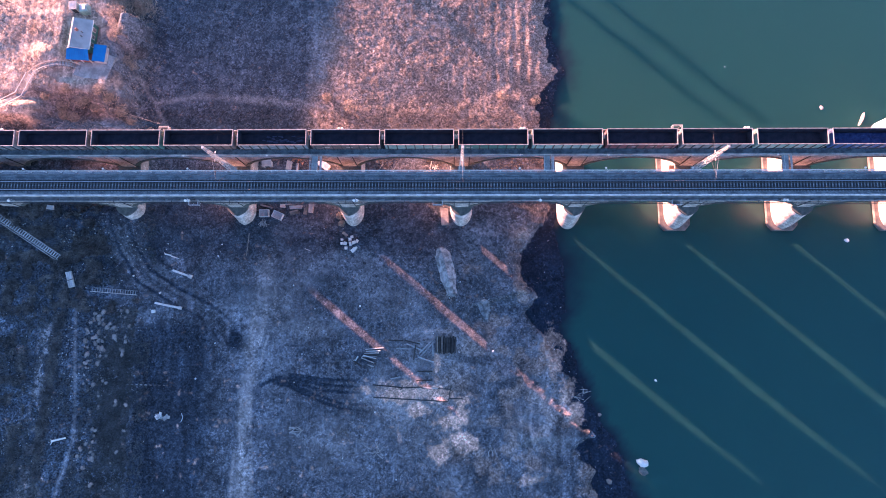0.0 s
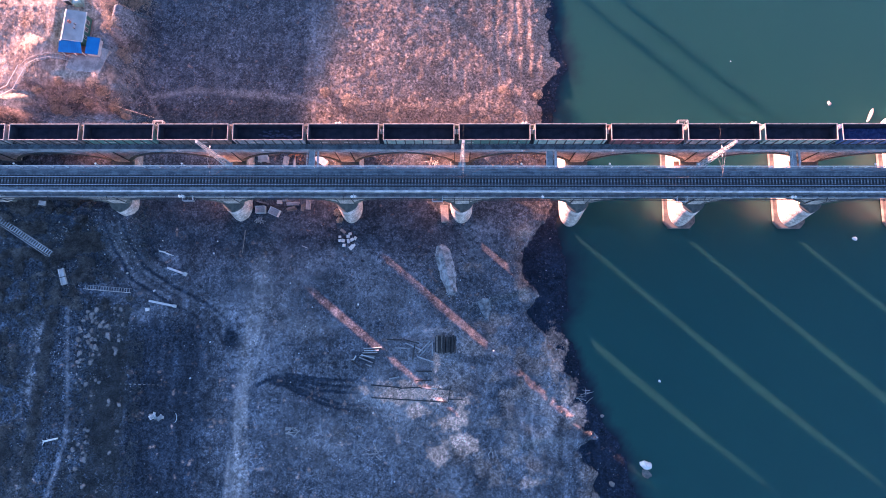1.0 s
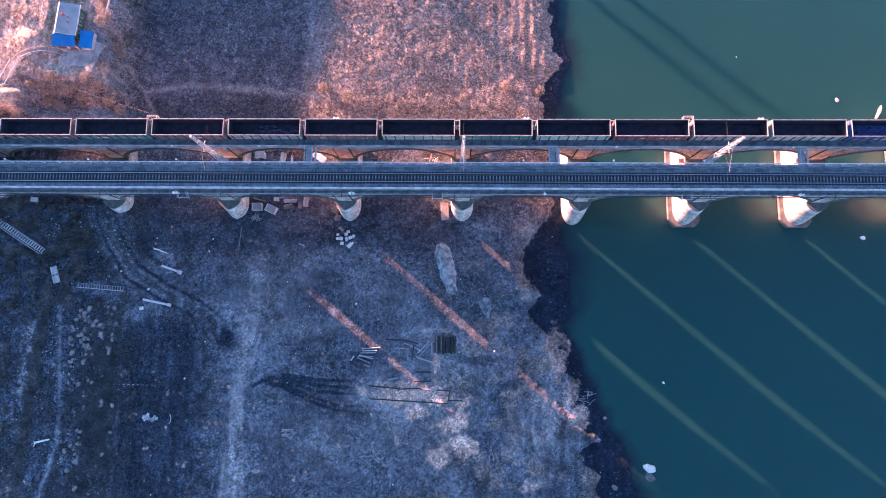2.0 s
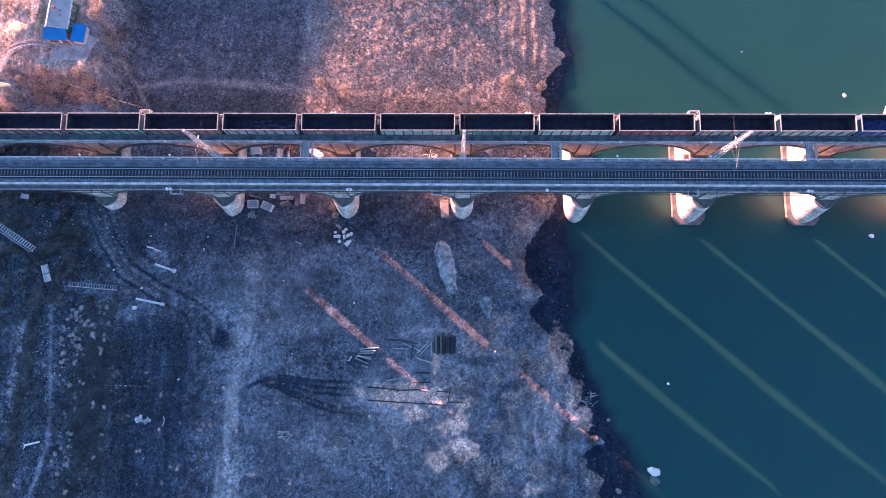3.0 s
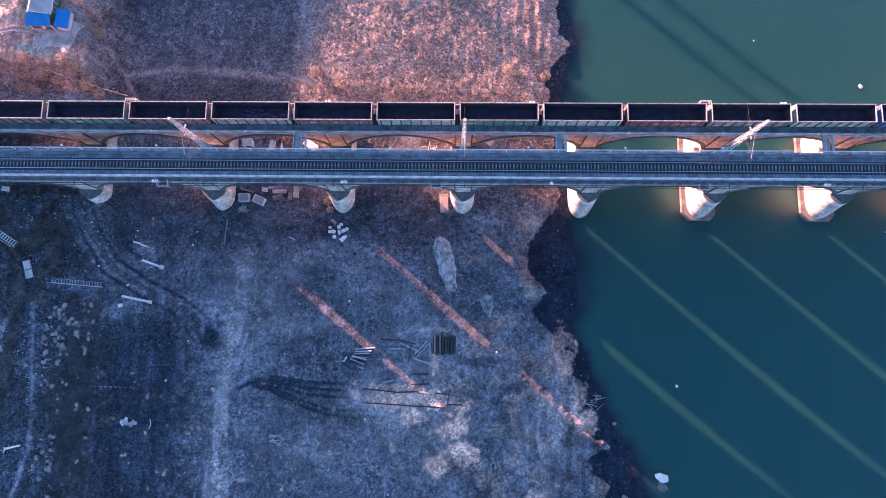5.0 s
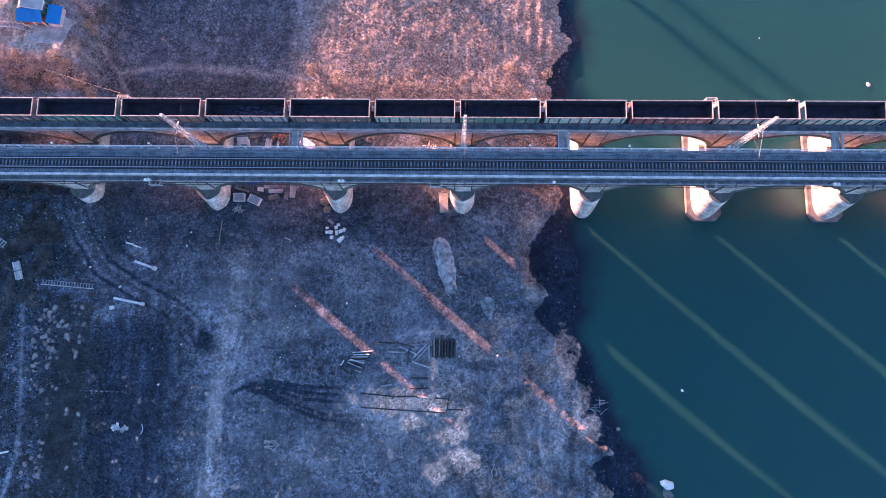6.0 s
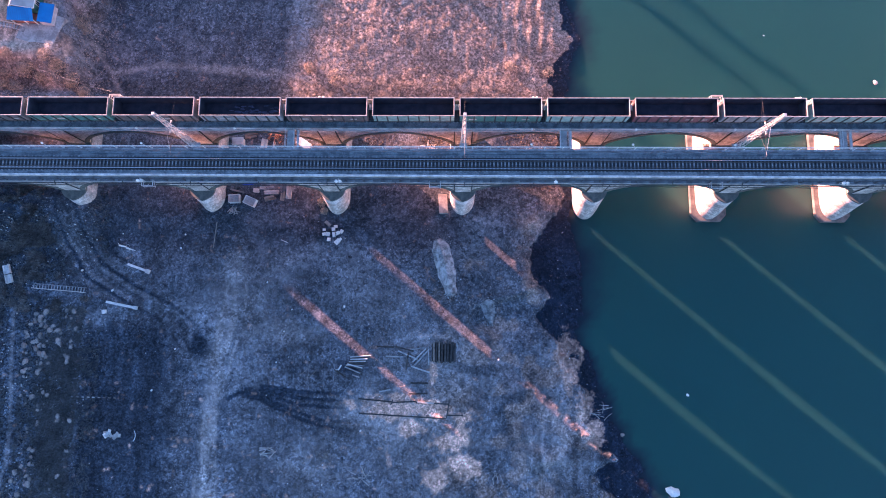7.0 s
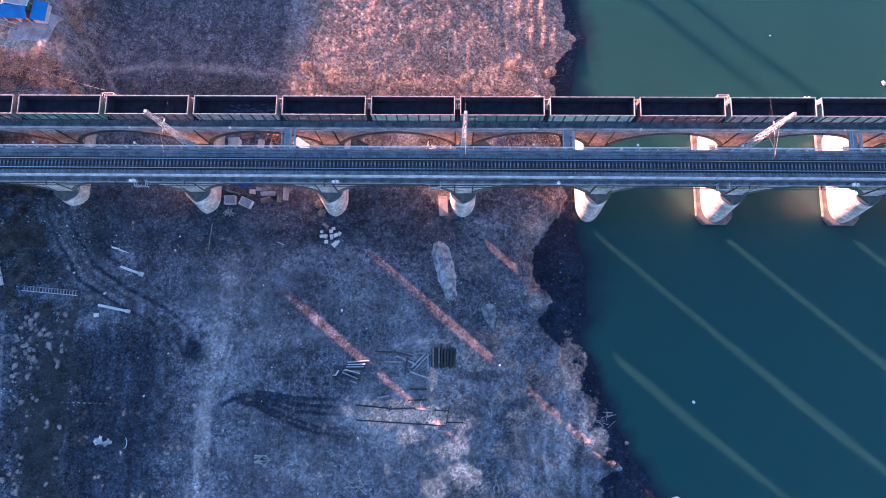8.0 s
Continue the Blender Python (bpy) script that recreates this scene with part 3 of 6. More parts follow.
    dust = np.maximum(dust, 0.5 * np.clip(1.3 - near("foot", 0.1) / 0.55, 0, 1))
    bed = np.abs(gx + 82.3 - 0.07 * (gy + 20) + 0.5 * wob)
    dust = np.maximum(dust, 0.7 * np.clip(1.4 - bed / 1.8, 0, 1) * (1 - step(gy, 0, 5)) * step(fbm(gx * 0.9, gy * 0.5, 161, 3), 0.3, 0.55))
    dust = np.maximum(dust, 0.8 * np.clip(1.2 - near("north", 0.5) / 1.2, 0, 1))
    dust = np.maximum(dust, 0.85 * np.clip(1.2 - near("fall", 0.25) / 0.8, 0, 1))
    rubble = 0.85 * step(-gx, 64, 72) * (1 - step(gy, 18, 24)) + 0.4 * step(gy, 20, 24) * (1 - step(gy, 36, 40))
    trail = near_line(gx, gy, LINES["track"])
    fade = (0.62 + 0.38 * step(gy, -3, 8)) * step(gy + 0.5 * wob, -10, -3)
    mud = 0.35 * fade * np.clip(1.3 - np.abs(trail + 0.4 * wob) / 3.0, 0, 1)
    for off, deep, wide in ((0.3, 0.6, 0.45), (1.7, 0.85, 0.5)):
        mud = np.maximum(mud, deep * fade * np.exp(-((trail - off + 0.05 * wob) / wide) ** 2))
    mud = np.maximum(mud, 0.95 * blob(gx + 0.5 * wob, gy + 0.4 * wob, -42.2, -3.6, 2.2, 4.0))
    mud = np.maximum(mud, (0.62 - 0.2 * step(gx, -6, 6)) * step(gy + wob, 9, 17) * (1 - step(gy, 24, 27)) * (1 - step(gx, 9, 14)))
    for key in ("fan_a", "fan_b", "fan_c", "fan_d", "fan_e"):
        mud = np.maximum(mud, (1.0 - 0.45 * step(gx, -24, -15)) * np.clip(1.35 - near(key, 0.12) / 0.4, 0, 1))
    mud = np.maximum(mud, 0.75 * blob(gx + 0.3 * wob, gy + 0.3 * wob, -32.0, -11.9, 4.2, 2.3))
    mud = np.maximum(mud, 0.42 * blob(gx, gy + 0.25 * wob, -25, -14.4, 9, 3.4))
    mud = np.maximum(mud, 0.42 * blob(gx + 0.5 * wob, gy, -41.6, -10, 1.4, 7.0))
    mud = np.maximum(mud, 0.5 * east * step(fbm(gx * 0.4, gy * 0.4, 97, 5), 0.52, 0.68))
    wet = 1 - step(d - belt(gx, gy), -0.4, 0.7)
    mud = np.maximum(mud, 0.7 * step(-gx + wob, 42, 50) * (1 - step(-gx, 62.6, 63.6)) * (1 - step(gy, -2, 3)))
    mud = np.maximum(mud, 0.7 * blob(gx + 0.4 * wob, gy, -20, 16.5, 3.6, 3.0))
    # dark patch painted for the shade under the pole heap
    mud = np.maximum(mud, 0.9 * blob(gx + 0.3 * wob, gy, -14.8, -7.4, 2.6, 1.6))
    # darkens the shaded western half of the field by colour
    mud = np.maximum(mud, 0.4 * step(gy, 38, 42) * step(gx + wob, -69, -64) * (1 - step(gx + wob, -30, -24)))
    # paints the shade on the knoll's south slope
    mud = np.maximum(mud, 0.6 * blob(gx + 0.8 * wob, gy + 0.8 * wob, -76, 44.5, 4.5, 2.6))
    mud = np.maximum(mud, 0.72 * step(-gx + wob, 54, 60) * (1 - step(-gx, 78, 84)) * step(gy + wob, 8, 14) * (1 - step(gy, 23, 25)) * step(trail, 2.0, 4.5))
    # tone of the soil: smeared patches, lines dragged by wheels and water, tufts and bare spots
    wx, wy = gx + 5 * (fbm(gx * 0.12, gy * 0.12, 111, 3) - 0.5), gy + 5 * (fbm(gx * 0.12, gy * 0.12, 115, 3) - 0.5)
    smear = fbm(wx * 0.22, wy * 0.22, 119, 5) - 0.5
    tuft = fbm(gx * 1.05, gy * 1.05, 121, 3) - 0.5
    drag = fbm(wx * 1.1, wy * 0.13, 125, 3) - 0.5
    across = fbm(wx * 0.14, wy * 0.9, 129, 3) - 0.5
    strip = 1 - step(gx, -66, -62)
    worked = step(-gx, 42, 48) * (1 - strip) * (1 - step(gy, 3, 9))
    shore_lines = step(gx, 14, 18) * (1 - step(gy, -10, -4))
    meadow = step(gy, 38, 43)
    lines = np.clip(0.9 * worked + 0.5 * strip * (1 - step(gy, 0, 8)) + 0.9 * shore_lines + 0.35 * meadow, 0, 1)
    tone = (1.1 - 0.6 * meadow) * smear + (0.8 - 0.25 * meadow + 0.7 * strip) * tuft + 1.3 * lines * drag + 0.45 * (1 - lines) * across
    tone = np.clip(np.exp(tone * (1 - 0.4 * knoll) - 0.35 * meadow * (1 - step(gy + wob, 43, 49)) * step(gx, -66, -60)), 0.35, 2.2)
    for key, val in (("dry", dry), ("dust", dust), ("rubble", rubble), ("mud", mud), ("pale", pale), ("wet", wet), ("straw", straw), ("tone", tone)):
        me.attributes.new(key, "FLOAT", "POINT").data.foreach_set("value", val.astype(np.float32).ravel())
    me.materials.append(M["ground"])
    return tagged(new("ground", me), "dry grass, bare soil, dust tracks, muddy spots and painted shade beside a river", "ground", kind="structure")


ground = build_land()


def build_water():
    xs, ys = axis(14, 46, 0.8, 235), axis(-44, 80, 0.8, 2600)
    xs = xs[xs > 8]
    gx, gy = np.meshgrid(xs, ys)
    i = np.arange(gx.size).reshape(gx.shape)
    quads = np.stack([i[:-1, :-1], i[:-1, 1:], i[1:, 1:], i[1:, :-1]], -1).reshape(-1, 4)
    ob = mesh_object("water", (np.stack([gx, gy, 0 * gx], -1).reshape(-1, 3), quads), "water")
    out = -inland(gx, gy) + 3.0 * (fbm(gx * 0.25, gy * 0.25, 141, 4) - 0.5)
    wide = np.interp(gy, [-60, -30, -22, -14, -4, 2, 12, 18, 24, 40, 46, 60, 80], [4, 4, 4, 3, 2.5, 5, 9, 8, 3, 5, 6, 5, 3])
    weed = np.clip(1 - out / wide, 0, 1) ** 1.4
    ob.data.attributes.new("weed", "FLOAT", "POINT").data.foreach_set("value", weed.astype(np.float32).ravel())
    return ob


water = build_water()
tagged(water, "still, murky green-blue river water", "water", kind="structure")

# ---- the two viaducts ----
SPAN, PIER_0 = 23.0, 4.85
PIERS = [PIER_0 + SPAN * k for k in range(-4, 6)]
SPRING, CROWN, DECK = 8.2, 13.7, 15.5
HALF = 2.2
FRONT, BACK = 25.77, 34.1          # middle of each track
X0, X1 = -262.0, PIERS[-1] + SPAN


def pier_ring(z, hw, south, north, point, n=22):
    """The outline of a pier: a cutwater to the south, round below and pointed above, and a round end to the north."""
    out = []
    for i in range(n + 1):
        a = math.pi + math.pi * i / n
        c, s = math.cos(a), -math.sin(a)
        out.append((hw * c, 23.3 - south * ((1 - point) * s + point * (1 - abs(c))), z))
    for i in range(n + 1):
        a = math.pi * i / n
        out.append((hw * math.cos(a), 34.9 + north * math.sin(a), z))
    return out


def bridge_pier(x, reach=0.0, footing=True):
    top = thing("bridge_pier", "grey stone viaduct pier with a rounded cutwater", "bridge pier", (x, 0, 0), group="viaduct piers")
    rings = [pier_ring(z, hw, so, no, pt) for z, hw, so, no, pt in
             ((-4, 2.3, 3.3, 3.0, 0), (0.4, 2.28, 3.27, 2.98, 0), (2.5, 2.26, 3.1, 2.96, 0.05), (4.5, 2.23, 2.75, 2.93, 0.2), (6.4, 2.21, 2.3, 2.91, 0.26), (7.85, 2.2, 1.95, 2.9, 0.26))]
    rings = [[(px, py + (reach if py > 30 else 0), z) for px, py, z in r] for r in rings]
    shaft = part("shaft", loft(rings), "stone", top)
    for poly in shaft.data.polygons:
        poly.use_smooth = len(poly.vertices) == 4
    cap = [(px * 1.0, py, z + 0.35) for px, py, z in pier_ring(7.84, 2.19, 1.92, 2.89, 0.26)]
    low = [(px, py, 7.852) for px, py, z in cap]
    # the cap's dark colour also holds the shade on the cutwater's top
    part("cap", loft([low, cap]), "stone_dark", top, "mossy cap stone with its shade in the dark colour")
    if footing:
        foot = []
        for z, e in ((-5, 0.0), (0.35, 0.0), (0.5, -0.15)):
            foot.append([(sx * (3.3 + e), sy, z) for sx, sy in ((-1, 20.9 - e), (-0.7, 19.6 - e), (0.66, 19.65 - e), (1, 20.9 - e), (1, 37.0 + e), (0.72, 38.2 + e), (-0.72, 38.2 + e), (-1, 37.0 + e))])
        part("footing", loft(foot), "wet_stone", top, "brown stone footing at the waterline")
    return top


def soffit(u):
    """Height of the arch's underside at u metres from the middle of the span."""
    r = SPAN / 2 - HALF
    if abs(u) >= r:
        return SPRING
    return SPRING + (CROWN - SPRING) * (1 - abs(u / r) ** 2.0) ** 0.72


def arch(name, x, y0, y1, parent):
    """One span of solid masonry between two pier middles."""
    r = SPAN / 2 - HALF
    us = [-SPAN / 2 + 0.01, -r - 0.001] + [r * math.sin(math.pi / 2 * k / 14) for k in range(-14, 15)] + [r + 0.001, SPAN / 2 - 0.01]
    v, f = [], []
    for u in us:
        b = soffit(u)
        v += [(x + u, y0, b), (x + u, y0, DECK - 0.35), (x + u, y1, DECK - 0.35), (x + u, y1, b)]
    for k in range(len(us) - 1):
        a, b = 4 * k, 4 * k + 4
        f += [(a, b, b + 1, a + 1), (a + 1, b + 1, b + 2, a + 2), (a + 2, b + 2, b + 3, a + 3), (a + 3, b + 3, b, a)]
    f += [(0, 1, 2, 3), (4 * len(us) - 1, 4 * len(us) - 2, 4 * len(us) - 3, 4 * len(us) - 4)]
    ob = part(name, (v, f), "stone", parent)
    # the ring of the arch, standing a little proud on both faces
    v, f = [], []
    for yy, s in ((y0, -1), (y1, 1)):
        o = len(v)
        us2 = [r * math.sin(math.pi / 2 * k / 14) for k in range(-14, 15)]
        for u in us2:
            b = soffit(u)
            w = 1 + 0.75 / r
            v += [(x + u, yy, b + 0.004), (x + u, yy + s * 0.1, b + 0.004), (x + u * w, yy + s * 0.1, b + 0.75 * (0.35 + 0.65 * (1 - abs(u / r)))), (x + u * w, yy, b + 0.75 * (0.35 + 0.65 * (1 - abs(u / r))))]
        for k in range(len(us2) - 1):
            a, b = o + 4 * k, o + 4 * k + 4
            f += [(a, b, b + 1, a + 1), (a + 1, b + 1, b + 2, a + 2), (a + 2, b + 2, b + 3, a + 3)]
    part("arch_ring", (v, f), "stone_dark", ob, "dark weathered ring of arch stones")
    return ob


def wavy_strip(x0, x1, dx, profile, seed, amp):
    """A long bed with the cross profile given as y, z pairs, with an uneven surface."""
    rnd = random.Random(seed)
    xs = np.arange(x0, x1 + dx / 2, dx)
    n = len(profile)
    v = [(x, y + rnd.uniform(-amp, amp) * 0.5, z + rnd.uniform(-amp, amp) * (0 < j < n - 1)) for x in xs for j, (y, z) in enumerate(profile)]
    f = [(k * n + j, (k + 1) * n + j, (k + 1) * n + j + 1, k * n + j + 1) for k in range(len(xs) - 1) for j in range(n - 1)]
    return v, f


def viaduct(name, yc, label, seed, half=2.45):
    top = thing(name, label, "railway bridge")
    y0, y1 = yc - half, yc + half
    for k in range(len(PIERS) + 1):
        arch("arch_span", PIERS[0] - SPAN / 2 + SPAN * k, y0, y1, top)
    for x in PIERS:
        for yy, s in ((y0, -1), (y1, 1)):
            part("pilaster", box(x - 1.35, x + 1.35, min(yy, yy + s * 0.16), max(yy, yy + s * 0.16), SPRING + 0.01, DECK - 0.35), "stone", top)
            for off in (-1.5, 1.5):
                part("drain_pipe", rod((x + off, yy + s * 0.09, SPRING + 0.35), (x + off, yy + s * 0.09, DECK - 0.55), 0.085), "pipe", top, "dark drain pipe")
    part("deck_slab", box(X0, X1, y0 - half * 0.09, y1 + half * 0.09, DECK - 0.345, DECK), "concrete", top)
    for s in (-1, 1):
        inner, outer = yc + s * 1.75, yc + s * 2.06
        part("ballast_wall", box(X0, X1, min(inner, outer), max(inner, outer), DECK + 0.002, DECK + 0.6, 0.03), "concrete_pale" if s < 0 and half > 2.4 else "ballast", top)
        # walkway slabs on the cornice, each with its joint
        for k in range(int((X1 - X0) / 3.0)):
            a, b = yc + s * 2.1, yc + s * 2.86
            x = X0 + 3.0 * k
            if -96 < x < 102 and half > 2.4:
                o = again(WALK if s > 0 else WALK_DARK, top, pose(x, (a + b) / 2, DECK + 0.004, 0, random.Random(seed + k * 7 + s).uniform(-0.15, 0.15), 0))
        edge = yc + s * (half + 0.33 if half > 2.4 else half + 0.06)
        part("cornice", box(X0, X1, edge - 0.14, edge + 0.14, DECK - 0.5, DECK - 0.001 - 0.35), "concrete_pale", top)
    part("ballast", wavy_strip(X0, X1, 0.45, [(yc - 1.745, DECK + 0.47), (yc - 1.6, DECK + 0.5), (yc - 1.25, DECK + 0.5), (yc - 0.85, DECK + 0.5)], seed, 0.035), "ballast", top)
    part("ballast", wavy_strip(X0, X1, 0.45, [(yc + 0.85, DECK + 0.5), (yc + 1.25, DECK + 0.5), (yc + 1.6, DECK + 0.5), (yc + 1.745, DECK + 0.47)], seed + 1, 0.035), "ballast", top)
    part("track_bed", wavy_strip(X0, X1, 0.45, [(yc - 0.85, DECK + 0.5), (yc - 0.4, DECK + 0.5), (yc, DECK + 0.49), (yc + 0.4, DECK + 0.5), (yc + 0.85, DECK + 0.5)], seed + 2, 0.025), "ballast_oil", top, "oil-dark ballast between the rails")
    for s in (-1, 1):
        part("rail_bed", wavy_strip(X0, X1, 0.45, [(yc - 1.12, DECK + 0.52), (yc - 1.06, DECK + 0.6), (yc - 0.86, DECK + 0.6), (yc - 0.835, DECK + 0.52)] if s < 0 else [(yc + 0.835, DECK + 0.52), (yc + 0.86, DECK + 0.6), (yc + 1.06, DECK + 0.6), (yc + 1.12, DECK + 0.52)], seed + 5 + s, 0.012), "ballast_oil", top, "oil-dark ballast beside the rail")
    # running rails and inner guard rails
    for off, h in ((-0.76, 0.2), (0.76, 0.2), (-0.5, 0.16), (0.5, 0.16)):
        y, z = yc + off, DECK + 0.58
        prof = [(-0.07, 0), (0.07, 0), (0.07, 0.02), (0.012, 0.05), (0.012, h - 0.05), (0.037, h - 0.04), (0.037, h), (-0.037, h), (-0.037, h - 0.04), (-0.012, h - 0.05), (-0.012, 0.05), (-0.07, 0.02)]
        rail = part("rail" if abs(off) > 0.6 else "guard_rail", loft([[(X0, y + a, z + b) for a, b in prof][::-1], [(X1, y + a, z + b) for a, b in prof][::-1]]), "rail", top)
        if abs(off) > 0.6:
            part("running_surface", box(X0, X1, y - 0.05, y + 0.05, z + h + 0.002, z + h + 0.006), "rail_top", rail, "bright worn running surface")
    return top


WALK_DARK = mesh_object("walkway_slab", box(0.02, 2.98, -0.36, 0.36, 0, 0.09, 0.02), "ballast")
WALK = mesh_object("walkway_slab", box(0.02, 2.98, -0.05, 0.36, 0, 0.09, 0.02), "walkway")
front_bridge = viaduct("front_viaduct", FRONT, "long stone arch railway viaduct with a single empty track", 100)
back_bridge = viaduct("rear_viaduct", BACK, "long stone arch railway viaduct carrying a coal train", 200, 2.15)
bpy.data.objects.remove(WALK)
bpy.data.objects.remove(WALK_DARK)
for k, x in enumerate(PIERS):
    bridge_pier(x, 6.0 if k == 8 else 0.0, k > 5)


def tie_walkway(x):
    top = thing("cross_walkway", "narrow concrete footway joining the two viaducts", "footbridge", (x, 0, 0), group="cross walkways")
    part("slab", box(-0.6, 0.6, FRONT + 2.87, BACK - 2.36, DECK - 0.2, DECK + 0.09), "concrete", top)
    for s in (-1, 1):
        part("side_rail", join(*[rod((s * 0.7, y, DECK), (s * 0.7, y, DECK + 1.05), 0.03) for y in (28.8, 30.2, 31.6)], bar((s * 0.7, 28.7, DECK + 1.05), (s * 0.7, 31.7, DECK + 1.05), 0.06, 0.06), bar((s * 0.7, 28.7, DECK + 0.55), (s * 0.7, 31.7, DECK + 0.55), 0.04, 0.04)), "galv", top)
    part("cable_duct", box(1.0, 1.35, FRONT + 2.87, BACK - 2.36, DECK - 0.1, DECK + 0.05), "galv", top)


for x in (-23.8, 21.3, 66.9):
    tie_walkway(x)


# ---- railings ----
def railing(name, y, label, group, paint="galv"):
    top = thing(name, label, "railing", (0, y, DECK + 0.094), group=group)
    post = None
    for k in range(65):
        x = -94 + 2.95 * k
        if post is None:
            post = part("post", join(box(-0.05, 0.05, -0.05, 0.05, 0, 1.1), box(-0.11, 0.11, -0.11, 0.11, 0, 0.03)), paint, top)
            post.location.x = x
        else:
            again(post, top, pose(x, 0, 0))
    for z, r in ((1.12, 0.05), (0.6, 0.025)):
        part("rail", bar((-95, 0, z), (95, 0, z), 2 * r, 2 * r), paint, top)
    return top


railing("railing", FRONT + 2.78, "white-painted steel railing along the viaduct walkway", "viaduct railings", "white")
railing("railing", FRONT - 2.72, "dark steel railing along the viaduct walkway", "viaduct railings", "dark_steel")
for s in (-1, 1):
    wall = thing("parapet", "stained pale concrete parapet of the rear viaduct", "parapet", (0, BACK + s * 2.2, DECK + 0.003), group="rear parapets")
    for k in range(20):
        # the north side, unseen behind the wagons, is heightened to block sun under them
        part("parapet_panel", box(X0 + 19.4 * k, X0 + 19.4 * k + 19.36, -0.07, 0.07, 0, 0.6 if s < 0 else 1.8, 0.03), "parapet", wall)


def service_pipe(y, z, r, label):
    top = thing("service_pipe", label, "pipe", (0, y, z), group="service pipes")
    pts = np.arange(-108, 119, 11.3)
    segs = [rod((a, 0.05 * math.sin(a), -0.12 * (k % 2)), (b, 0.05 * math.sin(b), -0.12 * ((k + 1) % 2)), r, 8) for k, (a, b) in enumerate(zip(pts[:-1], pts[1:]))]
    for seg in segs:
        part("pipe_length", seg, "pipe", top)
    for x in pts[:-1]:
        part("bracket", box(x - 0.04, x + 0.04, -0.05, 0.75, -0.3, -0.2), "dark_steel", top)


service_pipe(FRONT - 3.18, DECK - 0.05, 0.09, "dark service pipe hung outside the viaduct parapet")
service_pipe(FRONT - 3.42, DECK - 0.3, 0.06, "thin dark cable conduit hung outside the viaduct")


# ---- masts of the overhead line ----
def lattice_mast(x):
    y, zb, zt = FRONT + 3.35, DECK - 0.4, 29.4
    top = thing("catenary_mast", "white-grey steel lattice mast of the overhead line", "mast", (x, y, 0), group="catenary masts")

    def corner(i, z):
        w = 0.42 - 0.26 * (z - zb) / (zt - zb)
        return Vector(((-w, w, w, -w)[i], (-w, -w, w, w)[i], z))

    for i in range(4):
        part("leg", bar(corner(i, zb), corner(i, zt), 0.1, 0.1), "galv", top)
    n = 15
    for face in range(4):
        a, b = face, (face + 1) % 4
        seg = []
        for k in range(n):
            z0, z1 = zb + (zt - zb) * k / n, zb + (zt - zb) * (k + 1) / n
            p, q = (a, b) if k % 2 else (b, a)
            seg.append(bar(corner(p, z0), corner(q, z1), 0.045, 0.045))
            if k % 2:
                seg.append(bar(corner(a, z1), corner(b, z1), 0.035, 0.035))
        part("lattice", join(*seg), "galv", top)
    part("cap", box(-0.2, 0.2, -0.2, 0.2, zt, zt + 0.08), "galv", top)
    part("base_bracket", join(box(-0.7, 0.7, -0.75, 0.6, zb - 0.25, zb), bar((0, -0.8, zb - 1.6), (0, 0.4, zb - 0.2), 0.3, 0.2)), "concrete", top)
    # bracket arms over both tracks
    for s, reach, zz in ((-1, 4.3, 24.2), (1, 5.2, 24.2)):
        arm = part("bracket_arm", join(rod((0, s * 0.3, zz), (0.12, s * reach, zz - 0.7), 0.032 if s < 0 else 0.012), rod((0, s * 0.3, zz - 1.9), (0.1, s * reach * 0.72, zz - 0.55), 0.02 if s < 0 else 0.01)), "dark_steel", top)
        part("insulator", join(*[rod((0.02 + 0.006 * i, s * (0.55 + 0.12 * i), zz - 0.04 - 0.02 * i), (0.02 + 0.006 * i, s * (0.6 + 0.12 * i), zz - 0.05 - 0.02 * i), 0.1) for i in range(4)]), "white", arm, "ribbed insulator")
        part("steady_arm", join(rod((0.1, s * reach, zz - 0.7), (0.12, s * reach, zz - 1.9), 0.012), rod((0.12, s * reach, zz - 1.7), (1.3, s * (reach - 1.0), zz - 1.6), 0.01)), "dark_steel", arm)
    part("stay_rod", rod((0, -0.3, 25.6), (0.1, -4.0, 23.6), 0.02), "galv", top)


for x in (-39.8, 4.75, 49.7):
    lattice_mast(x)


# ---- refuges, floodlights and small lamps on the parapets ----
def refuge(x, y, s, group, tank=False):
    """A railed standing place beside the track; s is the side it juts to."""
    top = thing("refuge_platform", "small railed refuge jutting from the viaduct parapet", "platform", (x, y, DECK), group=group)
    for k in range(4):
        part("floor_bar", box(-0.95, 0.95, s * (0.12 + 0.28 * k) - 0.03, s * (0.12 + 0.28 * k) + 0.03, -0.06, 0.0), "dark_steel", top)
    for px in (-0.9, 0.9):
        part("side_rail", join(rod((px, s * 1.0, 0), (px, s * 1.0, 1.1), 0.04), rod((px, s * 0.1, 0), (px, s * 0.1, 1.1), 0.04), bar((px, s * 0.05, 1.1), (px, s * 1.02, 1.1), 0.09, 0.07), bar((px, s * 0.05, 0.55), (px, s * 1.02, 0.55), 0.05, 0.05)), "galv", top)
    part("front_rail", join(bar((-0.94, s * 1.02, 1.1), (0.94, s * 1.02, 1.1), 0.09, 0.07), bar((-0.94, s * 1.02, 0.55), (0.94, s * 1.02, 0.55), 0.05, 0.05)), "galv", top)
    part("brace", join(bar((-0.7, 0, -0.9), (-0.7, s * 0.95, -0.08), 0.07, 0.07), bar((0.7, 0, -0.9), (0.7, s * 0.95, -0.08), 0.07, 0.07)), "galv", top)


for x in (0.2, 45.4, -46.6):
    refuge(x, FRONT - 2.9, -1, "south refuges")
